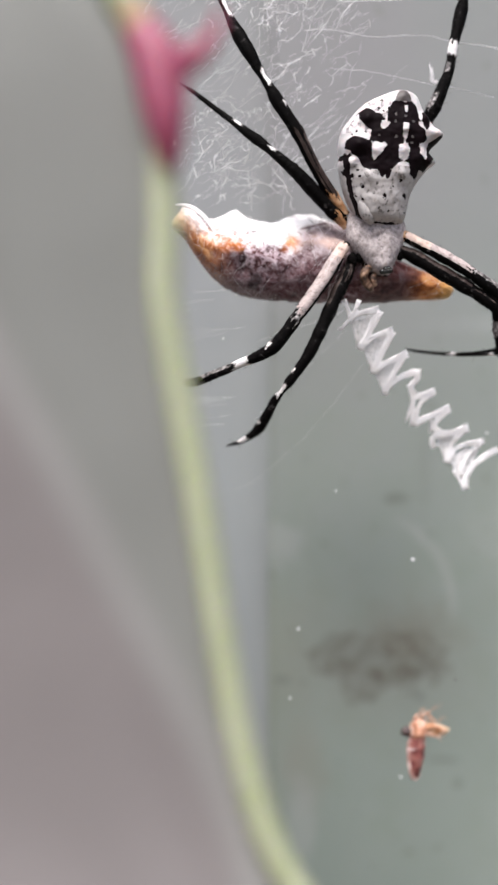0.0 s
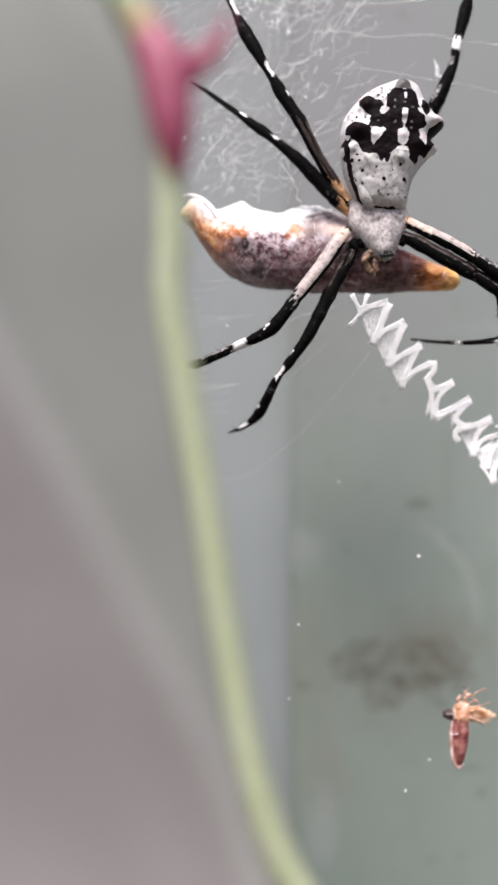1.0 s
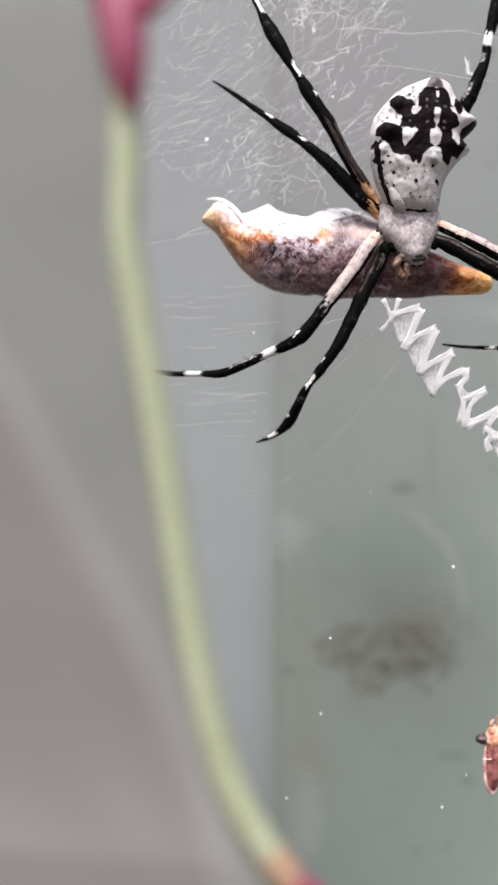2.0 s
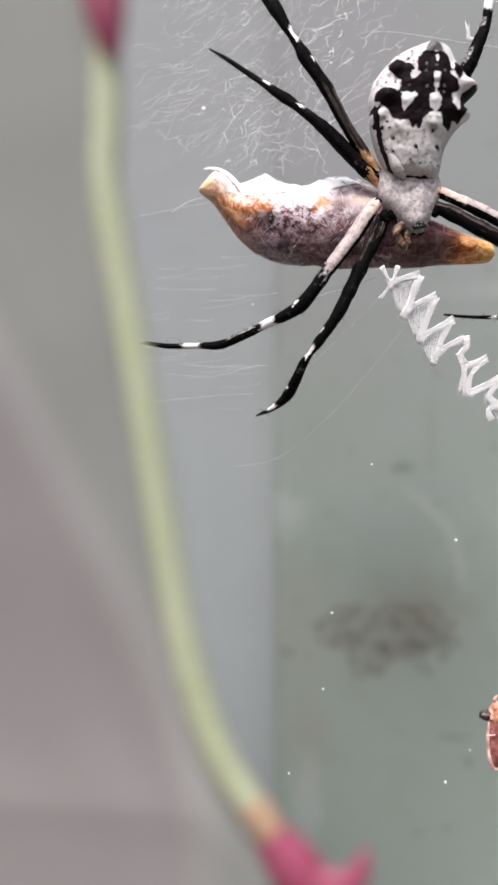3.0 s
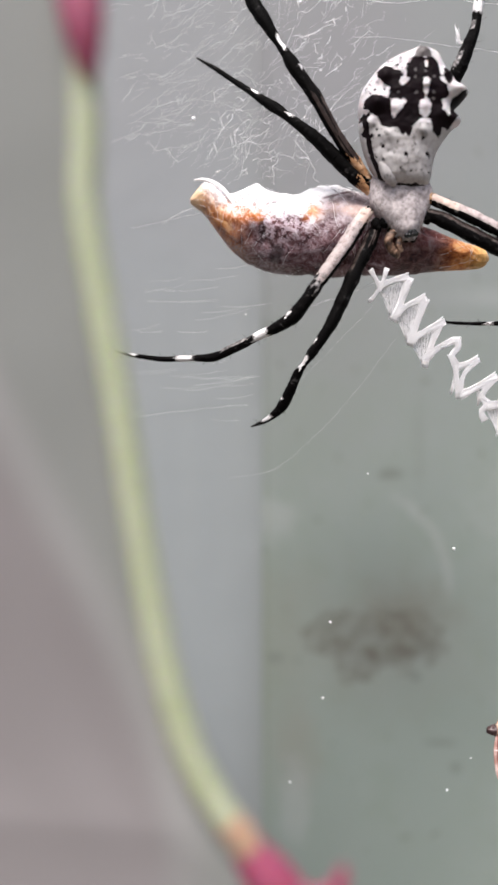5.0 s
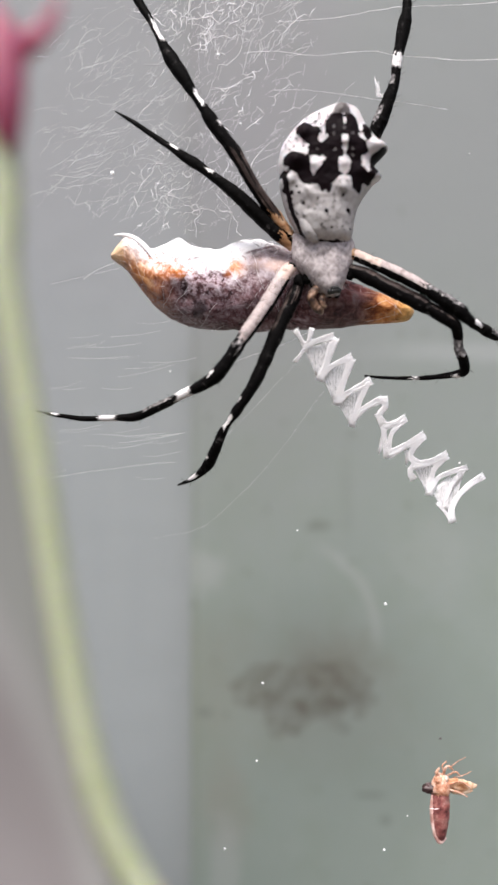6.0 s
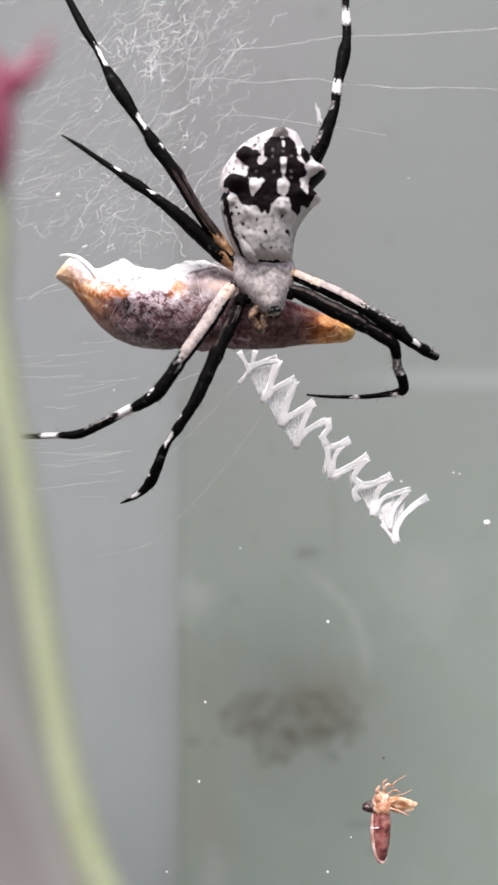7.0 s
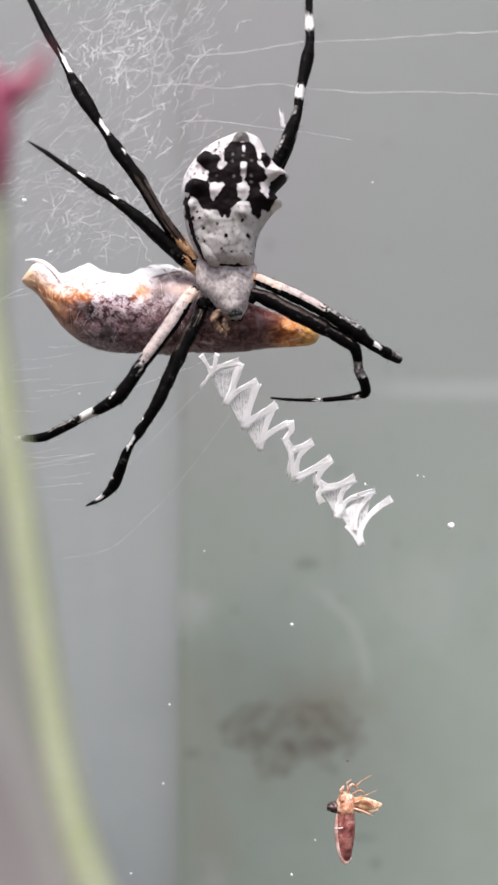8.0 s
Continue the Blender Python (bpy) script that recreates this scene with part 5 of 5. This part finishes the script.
        line = [(x, y, z + 0.09 * noise.noise(Vector((x * 0.9, r * 900, 0))), r * (1 + 0.5 * noise.noise(Vector((x * 1.3, 0, r * 500))))) for x, y, z in spline(pts, 70)]
        tube(bm, line, 5)
        part("long_thread", bm, SILK, w)
    # a tuft of loose silk by the raised leg
    bm = bmesh.new()
    for j in range(26):
        share, side = rng.uniform(0.3, 0.7), rng.gauss(0, 0.10)
        line = spline([(x + side * (0.4 + 0.5 * k) + rng.gauss(0, 0.06), -0.6 - 0.3 * rng.random(), z + rng.gauss(0, 0.07), rng.uniform(0.008, 0.022)) for k, (x, z) in enumerate(TUFT)], 24)
        first = rng.randint(0, int(24 * (1 - share)))
        tube(bm, line[first:first + max(4, int(24 * share))], 4)
    part("tuft", bm, SILK, w, "white tuft of loose silk")
    return settle(w, (0, 0, 0))


TUFT = [(3.79, 14.76), (3.97, 14.14), (4.19, 13.38), (4.54, 13.24), (4.86, 13.6)]
SPIRAL_X, SPIRAL_Z = (-22.71, -13.71), (-17.09, -4.5)
LINES = [([(-3.37, 0.3, 19.46), (-1.11, 0.3, 19.73), (1.15, 0.3, 19.92), (4.31, 0.3, 20.5), (7.02, 0.3, 20.82), (11.53, 0.3, 20.95), (16.05, 0.3, 21.36), (27.33, 0.3, 22.17), (43.13, 0.3, 24.43)], 0.016), ([(-6.53, 0.3, 16.98), (-3.82, 0.3, 17.21), (-0.66, 0.3, 16.85), (3.4, 0.3, 17.21), (7.02, 0.3, 16.76), (11.53, 0.3, 16.57), (16.05, 0.3, 16.62), (27.33, 0.3, 16.3), (43.13, 0.3, 15.85)], 0.015), ([(-4.04, 0.3, 14.05), (-2.01, 0.3, 14.14), (0.02, 0.3, 13.96), (2.5, 0.3, 13.6), (4.31, 0.3, 13.37), (7.02, 0.3, 13.05), (9.72, 0.3, 12.6)], 0.010), ([(0.03, 0.4, -9.97), (-2.01, 0.4, -12.81), (-4.04, 0.4, -15.53), (-6.53, 0.4, -18.24), (-9.69, 0.4, -20.95), (-13.54, 0.4, -21.86)], 0.0025), ([(-1.78, 0.4, -7.25), (-4.27, 0.4, -9.97), (-6.76, 0.4, -12.59), (-9.24, 0.4, -15.21)], 0.0025), ([(-21.9, 0.4, -1.51), (-19.19, 0.4, -0.84), (-15.57, 0.4, 0.07), (-12.86, 0.4, 0.61)], 0.006), ([(-26.42, 0.4, -18.24), (-21.9, 0.4, -17.11), (-16.47, 0.4, -16.2), (-11.95, 0.4, -15.75)], 0.006), ([(-9.23, 0.2, -8.53), (-6.52, 0.2, -7.4), (-3.37, 0.2, -6.28), (-1.11, 0.2, -5.15)], 0.008), ([(-8.7, 0.3, 5.83), (-8.07, 0.3, 5.11), (-7.62, 0.3, 4.66), (-7.25, 0.3, 3.89), (-6.94, 0.3, 3.48), (-7.03, 0.3, 2.85), (-6.62, 0.3, 2.49)], 0.022), ([(-19.27, 0.3, -1.08), (-18.5, 0.3, -0.49), (-17.6, 0.3, -0.04), (-16.83, 0.3, 0.23)], 0.014)]


def specks():
    made = []
    for (x, z), r in (SPECKS):
        s = bmesh.new()
        ball(s, x, 0, z, r * 0.8, r * 0.7, r * 0.75, 8, 6, 0, 0.25, int(x * 10) + 50)
        ob = part("silk_speck", s, SILK)
        tagged(ob, "tiny white fleck stuck in the web", "fleck", "flecks in the web")
        made.append(settle(ob, (x, 0, z)))
    s = bmesh.new()
    ball(s, 9.58, 0, -37.79, 0.11, 0.09, 0.10, 8, 6, 0, 0.25, 3)
    ob = tagged(part("dark_fleck", s, NUB), "tiny dark fleck stuck in the web", "fleck")
    made.append(settle(ob, (9.58, 0, -37.79)))
    return made


SPECKS = [((5.08, -26.98), 0.16), ((-4.72, -33.41), 0.12), ((-5.17, -39.7), 0.12), ((5.13, -46.81), 0.13), ((-7.69, -46.81), 0.12), ((17.85, -18.97), 0.32),
          ((15.15, -14.93), 0.07), ((15.65, -15.02), 0.06), ((-2.02, -21.13), 0.08), ((10.93, -15.65), 0.12), ((-12.27, -8.45), 0.09), ((-16.95, 7.33), 0.22),
          ((-6.74, 11.33), 0.13), ((-8.54, 16.73), 0.16), ((6.97, -44.06), 0.08), ((11.47, 8.99), 0.07)]


def fly():
    f = thing("small_fly", "small reddish insect caught in the web", "insect")
    bm = bmesh.new()
    line = spline([(9.53, 0, -41.72, 0.675), (9.53, 0, -42.71, 0.765), (9.53, 0, -43.84, 0.742), (9.53, 0, -44.87, 0.585), (9.58, 0, -45.5, 0.405), (9.58, 0, -45.82, 0.135)], 48)
    for k, row in enumerate(line):
        row[3] *= 0.97 + 0.04 * abs(math.sin(k * 0.42))
    tube(bm, line, 18, wobble=0.03, seed=1)
    part("abdomen", bm, FLY_RED, f, "dark red ringed abdomen")
    bm = bmesh.new()
    ball(bm, 9.58, -0.1, -41.41, 0.80, 0.7, 1.05, 22, 16, 0, 0.10, 3)
    part("thorax", bm, FLY_ORANGE, f, "orange-pink thorax")
    bm = bmesh.new()
    tube(bm, spline([(8.91, -0.2, -42.03, 0.135), (8.81, -0.3, -43.07, 0.180), (8.9, -0.3, -44.19, 0.180), (9.13, -0.25, -45.24, 0.180), (9.54, -0.2, -45.85, 0.158), (10.01, -0.1, -45.49, 0.090)], 24), 10, flat=0.6, wobble=0.08, seed=6)
    part("sheath", bm, FLY_PALE, f, "pale pinkish rim along the abdomen")
    for x, z, r in ((9.26, -40.74, 0.30), (9.89, -40.65, 0.22)):
        bm = bmesh.new()
        ball(bm, x, -0.45, z, r, r, r * 1.2, 10, 8, 0, 0.12, 7)
        part("hip", bm, FLY_ORANGE, f)
    bm = bmesh.new()
    ball(bm, 8.62, -0.1, -41.50, 0.50, 0.36, 0.36, 18, 12, 0, 0.38, 5)
    part("head", bm, FLY_DARK, f, "dark head")
    bm = bmesh.new()
    tube(bm, spline([(9.99, -0.2, -40.93, 0.225), (10.73, -0.3, -41.07, 0.450), (11.65, -0.2, -41.29, 0.405), (12.45, 0, -41.37, 0.135)], 20), 12, flat=0.22, wobble=0.05, seed=2)
    part("wing", bm, FLY_WING, f, "orange-tinted wing")
    bm = bmesh.new()
    tube(bm, spline([(10.09, 0.3, -41.48, 0.225), (10.87, 0.4, -41.79, 0.405), (11.71, 0.5, -41.92, 0.315), (12.25, 0.5, -41.92, 0.090)], 20), 12, flat=0.22, wobble=0.05, seed=2)
    part("wing", bm, FLY_WING, f, "orange-tinted wing")
    for rows in (FLYLEGS):
        bm = bmesh.new()
        tube(bm, spline(rows, 14), 6)
        part("leg", bm, FLY_ORANGE, f)
    bm = bmesh.new()
    tube(bm, spline([(8.6, -0.5, -43.02, 0.030), (8.97, -0.85, -42.90, 0.038), (9.25, -0.9, -42.84, 0.026)], 8), 6)
    part("thread_loop", bm, SILK, f, "white thread round the body")
    return settle(f, (9.53, 0, -42.71))


FLYLEGS = [[(9.72, -0.2, -40.39, 0.112), (9.84, -0.5, -39.74, 0.112), (10.09, -0.6, -39.57, 0.084), (10.48, -0.4, -39.96, 0.056)], [(10.03, 0, -40.56, 0.084), (10.7, -0.2, -40.17, 0.070), (11.11, 0, -40.56, 0.056)], [(10.25, 0.2, -40.09, 0.042), (10.83, 0.2, -39.55, 0.033), (11.6, 0.2, -39.1, 0.022)], [(10.61, 0.2, -40.77, 0.050), (11.28, 0.2, -40.63, 0.033), (12.05, 0.2, -40.27, 0.022)], [(9.25, -0.3, -40.44, 0.139), (9.12, -0.5, -40.1, 0.139), (9.35, -0.5, -39.74, 0.084)], [(10.13, -0.4, -41.12, 0.084), (10.98, -0.6, -40.78, 0.070), (11.91, -0.4, -41.39, 0.056)], [(10.04, -0.4, -41.48, 0.084), (10.89, -0.6, -41.67, 0.070), (11.65, -0.4, -42.1, 0.042)], [(9.81, -0.2, -40.3, 0.070), (9.59, -0.4, -39.6, 0.056), (9.95, -0.4, -39.24, 0.042)]]

# ---- what sways: the web and all that hangs in it, in gusts ----
# seconds, place of the web's middle in millimetres, turn in degrees
SWAY = [
    (0, 1.57, 79.63, 464.00, 1.24, 2.25, 4.92),
    (0.1, -1.02, 81.31, 465.01, -2.08, 3.56, -1.33),
    (0.2, 1.48, 80.49, 463.98, -5.00, 2.81, -2.05),
    (0.3, -0.17, 80.62, 463.96, -5.03, 1.79, 1.18),
    (0.4, -1.88, 82.05, 466.56, -2.66, 1.84, 1.53),
    (0.5, -4.57, 82.24, 467.30, -5.01, 1.33, 3.53),
    (0.6, -2.46, 80.97, 465.75, -5.73, 0.92, 1.82),
    (0.7, -1.77, 82.21, 466.20, -3.65, 2.04, 1.63),
    (0.8, 0.86, 80.74, 464.95, -5.00, 2.63, 2.67),
    (0.9, -0.04, 82.69, 464.79, -2.87, 1.38, 0.44),
    (1, 0.48, 80.29, 465.22, -4.50, 3.27, 1.34),
    (1.1, 0.15, 81.13, 464.35, -5.66, 2.40, 1.53),
    (1.2, -1.65, 81.81, 465.33, -5.00, 1.97, -0.10),
    (2.3, 6.17, 77.08, 461.69, -2.37, 2.88, 2.34),
    (2.5, 5.45, 76.93, 461.75, -2.29, 2.79, 1.91),
    (2.7, 5.22, 76.66, 462.35, -2.63, 2.60, 1.92),
    (3, 5.14, 77.07, 462.32, -1.96, 2.35, 2.37),
    (3.5, 5.60, 76.65, 462.22, -2.63, 2.13, 2.35),
    (4, 6.21, 76.74, 462.09, -2.80, 2.22, 2.15),
    (4.2, 5.72, 77.01, 462.21, -2.89, 2.01, 2.36),
    (5.3, 5.62, 76.24, 462.71, -1.08, 1.14, 0.68),
    (5.4, 5.40, 76.09, 462.92, -2.85, 1.12, -0.19),
    (5.5, 5.53, 75.54, 462.61, -0.72, 0.77, 0.04),
    (5.7, 5.45, 74.87, 462.63, -0.56, 0.35, 0.41),
    (5.9, 5.98, 74.73, 462.34, -1.28, 0.70, -0.30),
    (6, 5.47, 74.34, 462.66, 0.19, 0.32, 0.13),
    (6.1, 5.10, 74.84, 462.74, -0.57, 0.33, 0.10),
    (6.3, 5.03, 74.35, 462.75, -0.14, 0.49, -0.09),
    (6.5, 4.68, 74.04, 462.78, 0.13, -0.01, 0.03),
    (6.7, 3.71, 74.28, 462.80, -1.05, -0.06, 1.20),
    (6.8, 2.56, 74.60, 463.12, 0.11, 0.28, 0.77),
    (6.9, -0.16, 75.30, 464.17, -0.02, 0.19, -0.08),
    (7, 1.87, 75.09, 463.54, -0.82, 0.39, 0.36),
    (7.1, 1.87, 74.42, 463.54, 0.25, -0.00, 0.44),
    (7.2, 1.72, 74.78, 463.42, -0.30, 0.31, 0.92),
    (7.3, 2.57, 74.45, 463.15, -0.06, 0.22, 0.34),
    (7.4, 3.58, 74.15, 462.80, 0.06, 0.46, -0.20),
    (7.5, 1.84, 74.69, 463.36, -0.65, 0.25, 0.65),
    (7.6, 2.21, 74.41, 462.91, -0.21, 0.83, 1.08),
    (7.7, 1.85, 74.39, 462.96, 0.69, 0.44, 1.12),
    (7.8, -1.25, 75.33, 464.20, 0.87, 0.29, 0.91),
    (7.9, 1.90, 74.59, 463.01, 0.89, 0.32, 0.59),
    (8, -0.97, 75.33, 464.12, -0.39, 0.34, -0.42),
]
# seconds, shift of the small fly across and up in the web, in millimetres
FLY_SHIFT = [
    (0, -3.14, -1.05),
    (0.1, -0.65, -1.53),
    (0.2, 0.56, 0.07),
    (0.3, -0.72, -1.02),
    (0.4, -0.82, 0.56),
    (0.5, -0.14, 0.25),
    (0.6, -0.87, -1.41),
    (0.7, -1.33, 0.97),
    (0.8, -0.11, 0.94),
    (0.9, -1.22, -0.05),
    (1, -0.19, 1.40),
    (1.1, -0.54, 0.23),
    (1.2, -1.02, 0.64),
    (2.5, -0.20, 0.52),
    (2.7, -0.41, 0.48),
    (3.5, -0.58, 0.30),
    (5.3, 0.16, -0.33),
    (5.4, -0.24, -0.27),
    (5.5, 0.14, -0.55),
    (5.7, -0.06, -0.71),
    (5.9, -0.01, -0.16),
    (6, 0.06, -0.24),
    (6.1, -0.03, -0.24),
    (6.3, 0.19, -0.17),
    (6.5, 0.02, -0.07),
    (6.7, -0.43, -0.18),
    (6.8, -0.50, 0.02),
    (6.9, 0.48, -0.65),
    (7, -0.16, -0.10),
    (7.1, -0.31, 0.12),
    (7.2, -0.15, 0.80),
    (7.3, 0.27, -0.11),
    (7.4, -0.14, -0.06),
    (7.5, 0.14, -0.30),
    (7.6, -0.05, 0.52),
    (7.7, -0.33, 0.05),
    (7.8, -0.34, 0.10),
    (7.9, -0.92, 0.62),
    (8, -0.13, 0.10),
]
# seconds, turn of the silk band about its upper end in degrees, shift across and up in millimetres
BAND_SWING = [
    (0, 2.77, -0.31, 0.35),
    (0.1, -0.05, 0.34, -0.41),
    (0.2, -1.16, 0.69, -0.78),
    (0.3, -0.60, 0.32, -0.37),
    (0.4, -0.20, 0.20, -0.24),
    (0.5, 0.10, 0.40, -0.49),
    (0.6, 0.28, 0.28, -0.36),
    (0.7, -0.18, 0.27, -0.32),
    (0.8, -0.24, 0.14, -0.17),
    (0.9, 0.12, 0.37, -0.46),
    (1, -1.36, 0.37, -0.39),
    (1.1, -1.69, 0.52, -0.56),
    (1.2, -0.36, 0.42, -0.49),
    (5.3, -0.69, -0.04, 0.06),
    (5.4, -0.32, 0.26, -0.31),
    (5.5, -0.31, 0.06, -0.06),
    (5.7, 0.04, 0.26, -0.31),
    (5.9, 0.07, 0.26, -0.32),
    (6, -0.28, 0.04, -0.04),
    (6.1, -0.04, 0.29, -0.36),
    (6.3, -0.31, 0.27, -0.32),
    (6.5, 0.00, 0.00, 0.00),
    (6.7, 0.47, 0.24, -0.31),
    (6.8, 0.30, 0.13, -0.17),
    (6.9, -0.65, 0.50, -0.58),
    (7, -0.25, 0.26, -0.31),
    (7.1, 0.16, 0.33, -0.41),
    (7.2, -0.36, 0.25, -0.29),
    (7.3, -0.16, 0.28, -0.34),
    (7.4, -0.23, 0.25, -0.30),
    (7.5, -0.23, 0.34, -0.40),
    (7.6, -0.05, 0.16, -0.19),
    (7.7, 0.29, 0.15, -0.19),
    (7.8, -0.41, 0.30, -0.35),
    (7.9, 0.18, 0.21, -0.26),
    (8, -0.56, 0.26, -0.30),
]


def motions():
    poses = [(t, pose(x * MM, y * MM, z * MM, rx, ry, rz)) for t, x, y, z, rx, ry, rz in SWAY]
    top = Vector((-1.39, 0, -5.94)) * MM
    times = [r[0] for r in BAND_SWING]
    rows = []
    for t, m in poses:
        a, dx, dz = (float(np.interp(t, times, [r[k] for r in BAND_SWING])) for k in (1, 2, 3))
        swing = Matrix.Translation(top + Vector((dx, 0, dz)) * MM) @ pose(0, 0, 0, 0, a, 0) @ Matrix.Translation(-top)
        rows.append((t, m @ swing @ Matrix.Translation(band.location)))
    walk(band, rows)
    for ob in hanging:
        home = Matrix.Translation(ob.location)
        walk(ob, [(t, m @ home) for t, m in poses])
    home = Vector(caught.location)
    times = [r[0] for r in FLY_SHIFT]
    rows = []
    for t, m in poses:
        dx, dz = (float(np.interp(t, times, [r[k] for r in FLY_SHIFT])) for k in (1, 2))
        rows.append((t, m @ Matrix.Translation(home + Vector((dx, 0, dz)) * MM)))
    walk(caught, rows)


ground()
walls()
leaf()
hanging = [spider(), prey(), web(), *specks()]
band = stabilimentum()
caught = fly()
motions()
